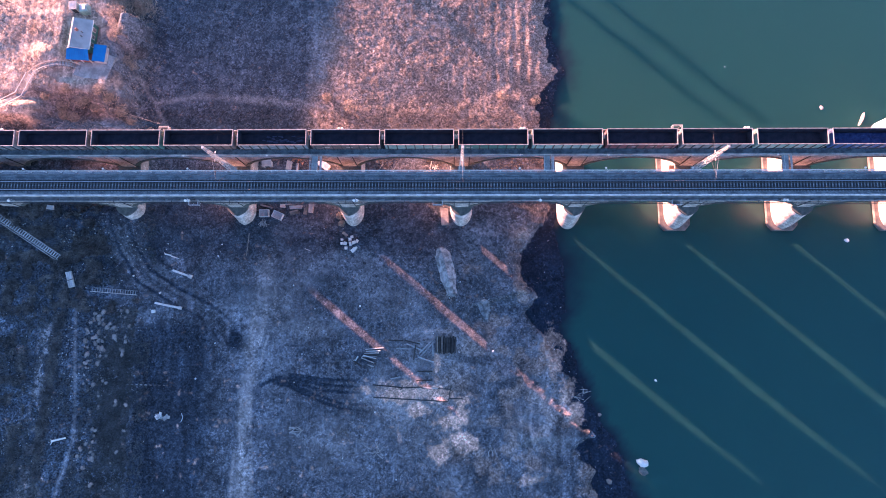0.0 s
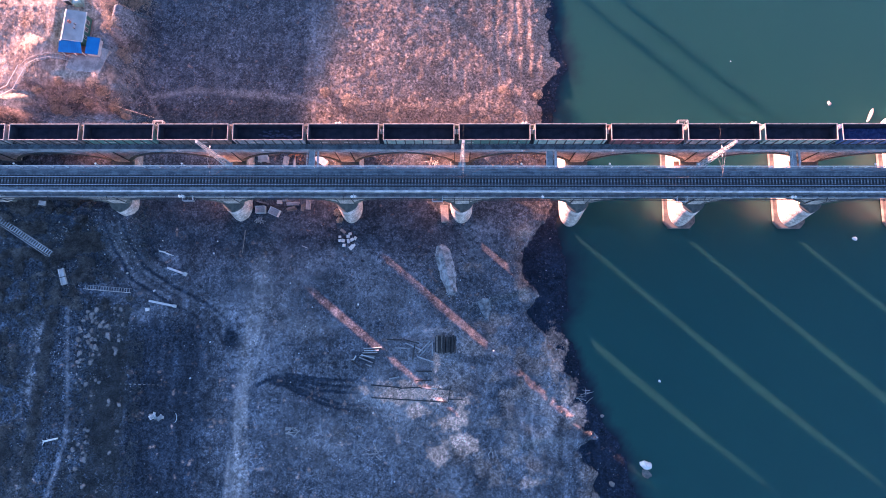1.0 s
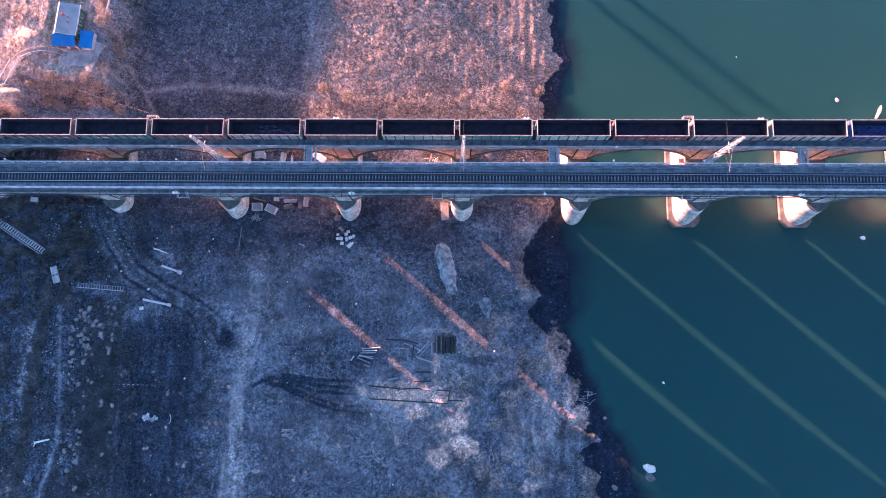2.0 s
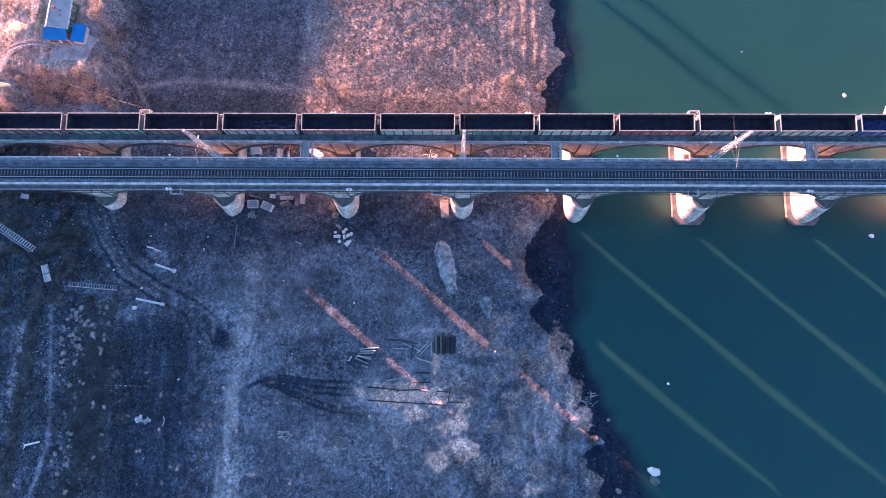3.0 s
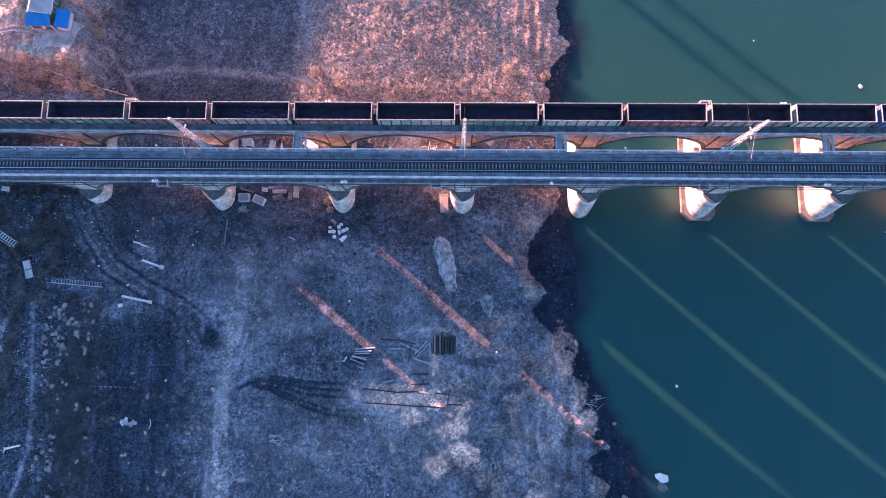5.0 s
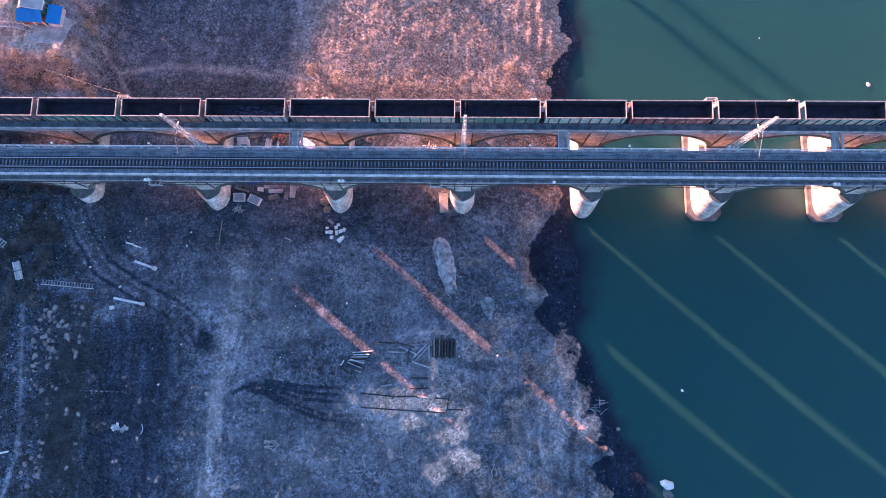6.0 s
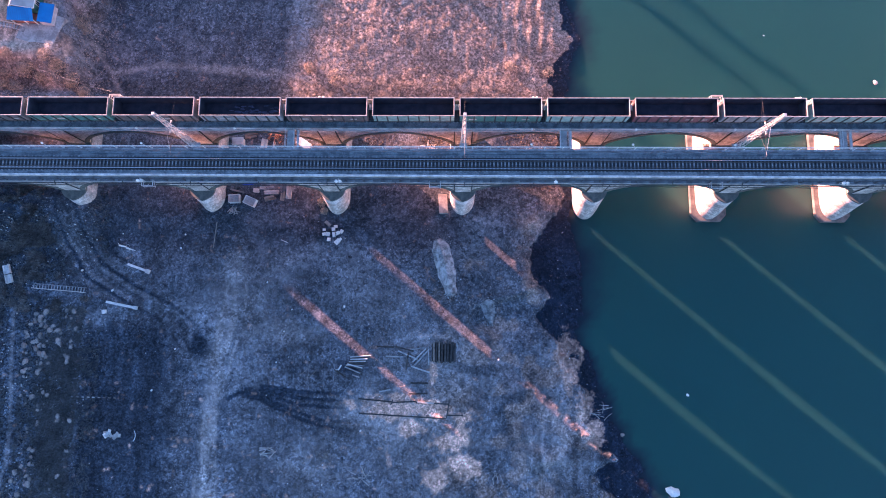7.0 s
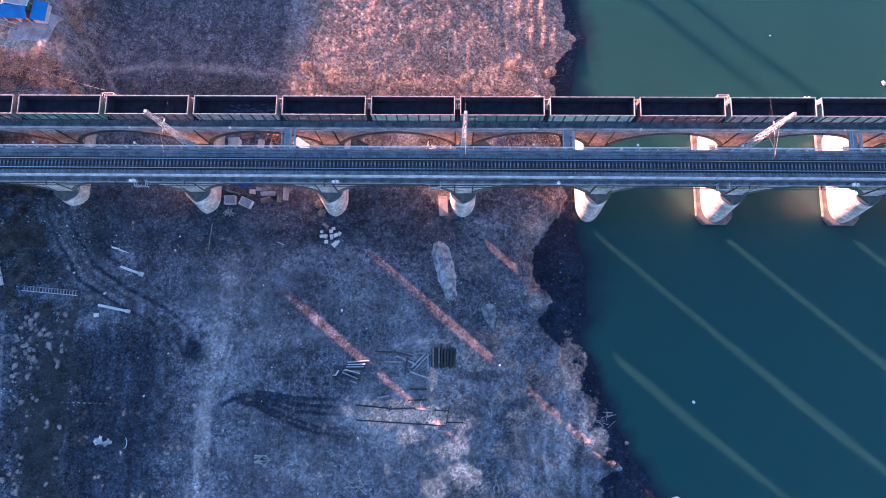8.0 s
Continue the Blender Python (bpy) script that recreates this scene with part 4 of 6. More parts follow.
for x in (-53.3, 46.3):
    refuge(x, BACK + 2.36, 1, "north refuges")


def floodlight(x, y, s, heads, group):
    top = thing("floodlight", "white floodlight clamped to the viaduct parapet", "floodlight", (x, y, DECK + 0.1), group=group)
    part("bracket", join(rod((0, 0, 0), (0, 0, 1.6), 0.04), bar((-0.35, s * 0.25, 1.55), (0.35, s * 0.25, 1.55), 0.06, 0.06), bar((0, 0, 1.5), (0, s * 0.28, 1.55), 0.06, 0.06)), "galv", top)
    for k in range(heads):
        px = (k - (heads - 1) / 2) * 0.6
        m = pose(px, s * 0.42, 1.58, s * -25, 0, 0)
        head = part("lamp_head", moved(loft([[(r * math.cos(a * math.pi / 5), r * math.sin(a * math.pi / 5), z) for a in range(10)] for r, z in ((0.27, -0.16), (0.28, 0.0), (0.2, 0.14), (0.09, 0.22))]), m), "white", top)
        part("lens", moved(loft([[(0.24 * math.cos(a * math.pi / 5), 0.24 * math.sin(a * math.pi / 5), z) for a in range(10)] for z in (-0.19, -0.165)]), m), "glass", head)


for x, h in ((-47.6, 2), (-15.4, 2), (19.6, 1), (65.5, 2), (-82.0, 1)):
    floodlight(x, FRONT - 2.8, -1, h, "south floodlights")
for x in (-18.6, 59.2, 16.5, -85.0):
    floodlight(x, BACK + 2.2, 1, 2, "north floodlights")


def small_lamp(x, y, s, group):
    top = thing("bracket_lamp", "small white lamp on a leaning bracket at the parapet", "lamp", (x, y, DECK + 0.1), group=group)
    part("stem", rod((0.75, 0, 0.2), (0.1, s * 0.35, 1.35), 0.045), "galv", top)
    part("shade", moved(loft([[(r * math.cos(a * math.pi / 5), r * math.sin(a * math.pi / 5), z) for a in range(10)] for r, z in ((0.2, -0.12), (0.18, 0.02), (0.08, 0.14))]), pose(0, s * 0.4, 1.4)), "white", top)


for x in (-64.4, -48.0, 15.8, 32.2, 48.6, 81.0, -80.0):
    small_lamp(x, FRONT + 2.75, 1, "lamps in the gap")
for x in (-32.8, 15.9, 32.8, 48.8, 64.8, -49.0):
    small_lamp(x, BACK - 2.2, -1, "lamps of the rear parapet")


# ---- coal train ----
PITCH = 13.9


def wagon(x, paint, load=None):
    z = DECK + 0.78
    top = thing("gondola_wagon", "empty %s open-top coal wagon with a soot-black inside" % paint.replace("_", " "), "freight wagon", (x, BACK, z), group="wagons of the coal train")
    hl, hw, lo, hi = 6.5, 1.53, 1.25, 3.5
    mat = "car_" + paint
    key = paint
    if key not in WAGON_MESH:
        walls = join(box(-hl, hl, -hw, -hw + 0.09, lo, hi), box(-hl, hl, hw - 0.09, hw, lo, hi), box(-hl, -hl + 0.09, -hw + 0.092, hw - 0.092, lo, hi), box(hl - 0.09, hl, -hw + 0.092, hw - 0.092, lo, hi), box(-hl + 0.092, hl - 0.092, -hw + 0.092, hw - 0.092, lo, lo + 0.08))
        WAGON_MESH[key] = part("body", walls, mat, top)
    else:
        again(WAGON_MESH[key], top)

    def shared(name, mk, material_name, m=None, label="", tag=""):
        k = name + material_name + tag
        if k not in WAGON_MESH:
            WAGON_MESH[k] = part(name, mk(), material_name, top, label)
            if m is not None:
                WAGON_MESH[k].matrix_basis = m
            return WAGON_MESH[k]
        return again(WAGON_MESH[k], top, m)

    shared("inner_lining", lambda: join(box(-hl + 0.095, hl - 0.095, -hw + 0.095, -hw + 0.12, lo + 0.09, hi - 0.05), box(-hl + 0.095, hl - 0.095, hw - 0.12, hw - 0.095, lo + 0.09, hi - 0.05), box(-hl + 0.095, -hl + 0.12, -hw + 0.122, hw - 0.122, lo + 0.09, hi - 0.05), box(hl - 0.12, hl - 0.095, -hw + 0.122, hw - 0.122, lo + 0.09, hi - 0.05), box(-hl + 0.125, hl - 0.125, -hw + 0.125, hw - 0.125, lo + 0.085, lo + 0.11)), "coal", None, "soot-black lining and floor")
    for s in (-1, 1):
        shared("top_rail", lambda: box(-hl - 0.04, hl + 0.04, -0.065, 0.065, hi, hi + 0.12, 0.02), "rim", pose(0, s * (hw - 0.03), 0))
        shared("end_rail", lambda: box(-0.065, 0.065, -hw + 0.06, hw - 0.06, hi, hi + 0.11, 0.02), "rim", pose(s * (hl - 0.03), 0, 0))
        # posts coloured dark to draw the shadow lines between the side panels
        for k in range(8):
            shared("side_post", lambda: join(box(-0.1, 0.1, -0.13, 0.0, lo - 0.25, hi - 0.02)), "dark_steel", pose(-hl + 0.6 + k * (2 * hl - 1.2) / 7, s * hw, 0, 0, 0, 0 if s < 0 else 180))
        shared("end_platform", lambda: box(-0.19, 0.19, -1.35, 1.35, 0.95, 1.1), "dark_steel", pose(s * (hl + 0.21), 0, 0))
        shared("end_ladder", lambda: join(*[box(-0.03, 0.03, -0.22, 0.22, 1.4 + 0.35 * i, 1.44 + 0.35 * i) for i in range(6)], box(-0.03, 0.03, -0.26, -0.22, 1.2, hi), box(-0.03, 0.03, 0.22, 0.26, 1.2, hi)), "rim", pose(s * (hl + 0.06), 1.0, 0))
        shared("brake_gear", lambda: join(box(-0.17, 0.17, -0.4, 0.5, 1.9, 2.1, 0.03), rod((0, -0.3, 2.2), (0, 0.4, 2.2), 0.1), box(-0.04, 0.04, -0.04, 0.04, 1.1, 1.9)), "galv", pose(s * (hl + 0.22), 0.5, 0))
        shared("coupler", lambda: join(box(-0.35, 0.35, -0.12, 0.12, 0.92, 1.12), box(0.2, 0.42, -0.2, 0.2, 0.86, 1.18)), "dark_steel", pose(s * (hl + 0.1), 0, 0, 0, 0, 0 if s > 0 else 180))
        bogie = shared("bogie", lambda: join(box(-1.35, 1.35, -1.08, -0.92, 0.42, 0.78), box(-1.35, 1.35, 0.92, 1.08, 0.42, 0.78), box(-0.35, 0.35, -0.92, 0.92, 0.45, 0.85)), "dark_steel", pose(s * 4.32, 0, 0))
        for dx in (-0.925, 0.925):
            k = "wheelset"
            if k not in WAGON_MESH:
                disc = lambda yy: loft([[(r * math.cos(a * math.pi / 8), w, 0.475 + r * math.sin(a * math.pi / 8)) for a in range(16)] for r, w in ((0.475, yy - 0.06), (0.475, yy + 0.06))])
                WAGON_MESH[k] = part("wheelset", join(disc(-0.76), disc(0.76), rod((0, -0.9, 0.475), (0, 0.9, 0.475), 0.08)), "dark_steel", bogie)
                WAGON_MESH[k].location.x = dx
            else:
                again(WAGON_MESH[k], bogie, pose(dx, 0, 0))
        # open bottom hatches hanging along the sill
        for k in range(7):
            shared("hatch_door", lambda: moved(box(-0.78, 0.78, -0.03, 0.03, -0.85, 0.0), pose(0, 0, 0, 12, 0, 0)), "hatch" if (k + len(paint)) % 3 else "dark_steel", pose(-5.0 + k * 5.0 / 3, s * (hw - 0.05), lo - 0.06, 0, 0, 0 if s < 0 else 180))
    shared("underframe", lambda: join(box(-hl, hl, -0.3, 0.3, 0.85, 1.22), box(-hl, hl, -hw + 0.02, -hw + 0.16, 1.0, 1.245), box(-hl, hl, hw - 0.16, hw - 0.02, 1.0, 1.245)), "dark_steel")
    # unreadable lettering on the side, as worn bars
    rnd = random.Random(int(x * 10))
    for k in range(3):
        w = rnd.uniform(0.5, 1.4)
        px = rnd.uniform(-5, 5)
        part("marking", box(px - w / 2, px + w / 2, -hw - 0.012, -hw - 0.006, 1.9, 2.3), "mark", top, "worn, unreadable painted marking")
    return top


WAGON_MESH = {}
COLOURS = ["brown", "maroon", "grey", "brown", "green", "brown", "grey", "brown", "pale_green", "green", "pale_green", "maroon", "grey", "pale_green", "blue", "green"]
for k, paint in enumerate(COLOURS):
    wagon(3.7 + PITCH * (k - 8.5), paint)
for k in range(10):
    wagon(3.7 + PITCH * (-9.5 - k), ("grey", "brown", "green")[k % 3])


def residue(x, seed, mat, label, n):
    rnd = random.Random(seed)
    data = [moved(lump(rnd.uniform(0.2, 0.55), rnd.uniform(0.07, 0.2), rnd.uniform(0.05, 0.12), rnd.random(), 0.4), pose(rnd.uniform(-2.4, 5.6), rnd.choice((-0.8, -0.1, 0.1, 0.75)) + rnd.gauss(0, 0.12), 0)) for _ in range(n)]
    top = thing("load_residue", label, "coal residue", (x, BACK, DECK + 0.78 + 1.365))
    tagged(part("ash_scatter", join(*data), mat, top), kind="stuff")


residue(3.7 + PITCH * (6 - 8.5), 5, "ash_lump", "bluish grey ash lumps lying on a wagon floor", 46)


def floor_ash(x, seed):
    top = thing("ash_layer", "uneven layer of blue ash on a wagon floor", "ash", (x, BACK, DECK + 0.78 + 1.37))
    rnd = random.Random(seed)
    n, m = 50, 12
    v = [(-6.1 + 12.2 * i / n, -1.38 + 2.76 * j / m, (0.05 + 0.25 * rnd.random() ** 2) if 0 < i < n and 0 < j < m else 0.0) for i in range(n + 1) for j in range(m + 1)]
    f = [(i * (m + 1) + j, (i + 1) * (m + 1) + j, (i + 1) * (m + 1) + j + 1, i * (m + 1) + j + 1) for i in range(n) for j in range(m)]
    tagged(part("ash", (v, f), "blue_ash", top), kind="stuff")


floor_ash(3.7 + PITCH * (14 - 8.5), 6)

# ---- things on the land ----
def on(x, y, up=0.0):
    return (x, y, ground_z(x, y) + up)


def staircase():
    a, b = Vector(on(-90.0, 21.3, 0.4)), Vector(on(-79.5, 13.2, 0.25))
    top = thing("staircase", "steep open steel staircase with handrail on a stony bank", "staircase")
    d = (b - a).normalized()
    s = Vector((d.y, -d.x, 0)).normalized()
    for k in (-1, 1):
        part("stringer", bar(a + s * 0.5 * k, b + s * 0.5 * k, 0.09, 0.22), "galv", top)
    n = 30
    for i in range(n):
        p = a.lerp(b, (i + 0.5) / n)
        part("tread", bar(p - s * 0.48 + Vector((0, 0, 0.06)), p + s * 0.48 + Vector((0, 0, 0.06)), 0.2, 0.05), "tin", top)
    up = Vector((0, 0, 0.95))
    side = s * 0.62
    part("handrail", bar(a + side + up, b + side + up, 0.08, 0.08), "galv", top)
    for i in range(6):
        p = a.lerp(b, i / 5) + side
        part("handrail_post", rod(p, p + up, 0.035), "galv", top)


def ladder_panel():
    a, b = Vector(on(-73.0, 6.6, 0.12)), Vector(on(-63.45, 5.85, 0.12))
    top = thing("ladder", "long pale ladder-like frame lying on the rubble", "ladder")
    d = (b - a).normalized()
    s = Vector((d.y, -d.x, 0)).normalized() * 0.42
    part("side_beam", bar(a + s, b + s, 0.13, 0.13), "plank_pale", top)
    part("side_beam", bar(a - s + d * 0.6, b - s, 0.09, 0.1), "grey_wood", top)
    for i in range(18):
        p = a.lerp(b, (i + 0.8) / 18.5)
        part("rung", bar(p - s, p + s, 0.12, 0.08), "grey_wood", top)


def lying_post(x0, y0, x1, y1, head):
    a, b = Vector(on(x0, y0, 0.2)), Vector(on(x1, y1, 0.2))
    top = thing("concrete_post", "pale concrete post lying on bare ground", "post", group="fallen posts")
    d = (b - a).normalized()
    part("shaft", bar(a, b, 0.42, 0.34), "concrete_pale", top)
    part("foot", bar(b - d * 0.55, b + d * 0.1, head, 0.5), "concrete_pale", top)


def broken_pole():
    top = thing("broken_pole", "splintered white pole with a bent ring of wire", "pole", on(-56.7, 13.8, 0.15), -15)
    part("shaft", join(rod((-1.6, 0, 0), (-0.2, 0.05, 0.05), 0.16, 8, 0.13), rod((-0.1, -0.1, 0.05), (1.2, -0.15, 0), 0.15, 8, 0.1)), "white", top)
    part("splinter", join(rod((-1.6, 0, 0), (-1.8, 0.3, 0.1), 0.05), rod((1.2, -0.15, 0), (1.7, -0.2, 0), 0.05), rod((0.4, -0.1, 0), (0.7, -0.4, 0.1), 0.06)), "white", top)
    pts = [(0.1 + 0.32 * math.cos(k * 0.7), 0.28 + 0.32 * math.sin(k * 0.7), 0.2) for k in range(9)]
    part("wire_ring", join(*[rod(p, q, 0.03) for p, q in zip(pts[:-1], pts[1:])]), "galv", top)


staircase()
ladder_panel()
lying_post(-56.3, 10.7, -52.3, 9.3, 0.75)
lying_post(-59.6, 3.8, -54.0, 2.7, 0.62)
broken_pole()

slab = thing("concrete_trough", "pale concrete trough slab lying among rubble", "concrete slab", on(-77.0, 8.6, 0.1), -72)
part("base", box(-1.7, 1.7, -0.55, 0.55, 0, 0.25, 0.04), "concrete_pale", slab)
for yy in (-0.48, 0.48):
    part("side_wall", box(-1.68, 1.68, yy - 0.07, yy + 0.07, 0.252, 0.5, 0.02), "concrete_pale", slab)
part("strap", join(bar((0.1, -1.1, 0.55), (0.2, 1.2, 0.55), 0.12, 0.08)), "dark_steel", slab)


def block(x, y, sx, sy, sz, turn, mat="concrete_pale", name="concrete_block", label="pale concrete block lying on dark scorched ground", group="scattered blocks"):
    ob = mesh_object(name, box(-sx / 2, sx / 2, -sy / 2, sy / 2, -0.05, sz, 0.05), mat)
    ob.matrix_basis = pose(*on(x, y), 0, 0, turn)
    return tagged(ob, label, name.replace("_", " "), group)


for x, y, sx, sy, turn in ((-18.8, 17.4, 0.6, 0.6, 5), (-19.8, 16.5, 0.7, 0.7, -10), (-20.5, 16.5, 0.6, 0.5, 12), (-19.6, 15.5, 0.6, 0.6, 0), (-17.95, 16.7, 0.7, 0.6, 25),
                           (-18.4, 17.9, 0.6, 0.5, 8), (-17.3, 17.0, 0.7, 0.55, 60), (-18.7, 16.4, 0.5, 0.9, 10), (-18.0, 15.1, 1.1, 0.75, 45), (-17.6, 15.4, 0.9, 0.4, 45), (-20.5, 17.3, 0.5, 0.4, 0)):
    block(x, y, sx, sy, 0.45, turn)
block(-19.9, 18.5, 1.3, 0.6, 0.12, -42, "wood", "board", "weathered board lying beside concrete blocks", "loose boards")
block(-59.8, 2.0, 0.7, 0.65, 0.5, 10)
block(-79.4, 23.0, 1.4, 0.9, 0.5, -8, label="pale concrete block on the stony bank")
block(-64.5, 9.5, 0.35, 0.3, 0.25, 30, label="small pale block beside a dirt track")
block(-58.8, 5.9, 0.45, 0.3, 0.2, 30, label="small pale block beside a dirt track")
for k in range(26):
    rnd = random.Random(300 + k)
    x, y = rnd.uniform(-60, 14), rnd.uniform(-34, 18)
    s = rnd.uniform(0.18, 0.4)
    block(x, y, s, s * rnd.uniform(0.6, 1.0), 0.15, rnd.uniform(0, 180), rnd.choice(["concrete_pale", "white", "tin"]), "rubbish_scrap", "pale scrap of rubbish on bare soil", "scraps of rubbish")


def crate(x, y, turn, sx, sy):
    top = thing("metal_bin", "pale grey open-topped metal bin standing on soil", "bin", on(x, y), turn, group="metal bins")
    part("shell", join(box(-sx, sx, -sy, -sy + 0.08, 0.1, 1.1), box(-sx, sx, sy - 0.08, sy, 0.1, 1.1), box(-sx, -sx + 0.08, -sy + 0.082, sy - 0.082, 0.1, 1.1), box(sx - 0.08, sx, -sy + 0.082, sy - 0.082, 0.1, 1.1)), "tin", top)
    part("filling", box(-sx + 0.085, sx - 0.085, -sy + 0.085, sy - 0.085, 0.1, 0.8), "walkway", top, "grey rubble filling")
    part("skid", box(-sx, sx, -sy * 0.7, -sy * 0.5, -0.05, 0.098), "wood", top)
    part("skid", box(-sx, sx, sy * 0.5, sy * 0.7, -0.05, 0.098), "wood", top)


crate(-37.0, 22.8, 2, 1.0, 0.75)
crate(-34.2, 22.4, -24, 1.1, 0.75)


def board_stack(x, y, turn, n, length, mat="wood", wide=0.28):
    top = thing("board_stack", "stack of weathered boards lying on soil", "boards", on(x, y), turn, group="board stacks")
    rnd = random.Random(int(x * 100))
    for layer in range(2):
        for k in range(n):
            z = 0.02 + 0.16 * layer
            b = bar((rnd.uniform(-0.1, 0.1), (k - n / 2) * (wide + 0.06), z + 0.07), (length + rnd.uniform(-0.3, 0.2), (k - n / 2) * (wide + 0.06) + rnd.uniform(-0.05, 0.05), z + 0.07), wide, 0.14)
            part("board", moved(b, Matrix.Translation((-length / 2, 0, 0))), mat, top)


board_stack(-30.6, 24.5, 2, 2, 2.6, "grey_wood", 0.34)
board_stack(-30.9, 23.4, 14, 2, 1.9, "wood", 0.4)
board_stack(-27.5, 24.3, 86, 3, 2.2, "grey_wood", 0.3)
board_stack(-28.7, 23.6, 84, 2, 1.6, "wood", 0.34)
board_stack(-33.4, 24.8, -5, 2, 0.9, "plank_pale", 0.34)
board_stack(-32.2, 25.3, -8, 2, 1.1, "grey_wood", 0.3)
board_stack(-36.8, 24.6, -15, 1, 2.5, "grey_wood", 0.3)


def sticks(name, label, category, x, y, n, spread, length, r, mat, seed, flat=0.3):
    top = thing(name, label, category, on(x, y), 0, group="")
    rnd = random.Random(seed)
    for k in range(n):
        a = rnd.uniform(0, math.pi)
        cx, cy = rnd.uniform(-spread, spread), rnd.uniform(-spread, spread) * 0.7
        L = length * rnd.uniform(0.5, 1.1)
        pts = [Vector((cx + (t - 0.5) * L * math.cos(a) + rnd.uniform(-0.1, 0.1) * L * 0.3, cy + (t - 0.5) * L * math.sin(a) + rnd.uniform(-0.1, 0.1) * L * 0.3, 0.05 + rnd.uniform(0, flat))) for t in (0, 0.35, 0.7, 1)]
        part("branch", join(*[rod(p, q, r * (1 - 0.2 * i), 6, r * (0.8 - 0.2 * i)) for i, (p, q) in enumerate(zip(pts[:-1], pts[1:]))]), mat, top)
    return top


sticks("brushwood", "tangle of pale sticks on soil beside bins", "brushwood", -37.3, 20.7, 16, 0.6, 1.5, 0.07, "twig", 3)
sticks("driftwood", "pale grey driftwood root lying on bare ground", "driftwood", -28.9, -22.0, 9, 0.9, 2.2, 0.13, "twig", 4)
sticks("driftwood", "pale grey driftwood branches on bare ground", "driftwood", -13.0, -25.8, 12, 1.7, 1.8, 0.09, "twig", 5)
sticks("driftwood", "thin forked branches lying on bare ground", "driftwood", -19.5, -22.5, 6, 1.2, 1.9, 0.06, "wood", 6)
sticks("driftwood", "thin forked branches lying on bare ground", "driftwood", 11.0, -26.0, 5, 0.8, 1.8, 0.06, "twig", 7)
sticks("driftwood", "pale branches caught on the river shore", "driftwood", 29.5, -15.0, 10, 1.6, 2.0, 0.06, "twig", 8)
sticks("driftwood", "thin poles lying on bare ground", "driftwood", -22.0, -8.0, 3, 1.0, 2.6, 0.05, "wood", 9)

cross = thing("fallen_tree_limb", "bleached white forked tree limb on rubble", "tree limb", on(-77.0, -24.0, 0.15))
part("limb", rod((-0.9, -0.15, 0.05), (1.7, 0.45, 0.0), 0.2, 8, 0.16), "white", cross)
for e in ((-1.6, 0.3, 0.2), (-1.7, -0.5, 0.1), (-1.2, -0.9, 0.1)):
    part("fork", rod((-0.9, -0.15, 0.05), e, 0.12, 6, 0.05), "white", cross)

debris = thing("rubble_heap", "small heap of broken pale slabs on bare soil", "rubble", on(-56.5, -19.4))
for k in range(11):
    rnd = random.Random(70 + k)
    m = pose(rnd.uniform(-1.3, 1.3), rnd.uniform(-0.5, 0.5), 0.1 + 0.05 * k, rnd.uniform(-15, 15), rnd.uniform(-15, 15), rnd.uniform(0, 180))
    part("slab_piece", moved(box(-0.45, 0.45, -0.28, 0.28, -0.06, 0.08, 0.03), m), "concrete" if k % 3 else "concrete_pale", debris)
arc = [(-52.6 + 0.9 * math.cos(a) - 0.6, -19.6 + 1.2 * math.sin(a)) for a in (-0.9, -0.5, -0.1, 0.3, 0.8)]
hoop = thing("wire_hoop", "bent pale strip of metal on bare soil", "scrap metal")
part("strip", join(*[bar(on(*p, 0.12), on(*q, 0.12), 0.1, 0.06) for p, q in zip(arc[:-1], arc[1:])]), "tin", hoop)
fence = thing("collapsed_fence", "collapsed line of small stakes and wire", "fence")
for k in range(9):
    x = -64.4 + 0.95 * k
    part("stake", bar(on(x, -13.0 - 0.02 * k, 0.06), on(x + 0.45, -13.05 - 0.02 * k, 0.1), 0.16, 0.1), "twig" if k < 5 else "wood", fence)


# ---- timber yard ----
def timber(name, label, category, beams, mat, wide, high, group=""):
    top = thing(name, label, category, group=group)
    for k, (x0, y0, x1, y1, up) in enumerate(beams):
        part("beam", bar(on(x0, y0, up + high / 2), on(x1, y1, up + high / 2), wide, high), mat, top)


def sleeper_stack():
    top = thing("sleeper_stack", "stack of black creosoted timbers", "timber stack", on(1.75, -4.75))
    rnd = random.Random(12)
    for layer in range(3):
        for k in range(9 - layer):
            x = -2.1 + 0.5 * k + 0.12 * layer + rnd.uniform(-0.06, 0.06)
            lift = 0.02 + 0.3 * layer
            b = bar((x, -1.7 + rnd.uniform(-0.15, 0.25), lift + 0.14), (x + rnd.uniform(-0.12, 0.12), 1.75 + rnd.uniform(-0.3, 0.15), lift + 0.14), 0.3, 0.28)
            part("timber", b, "creosote" if rnd.random() < 0.9 else "wood", top)


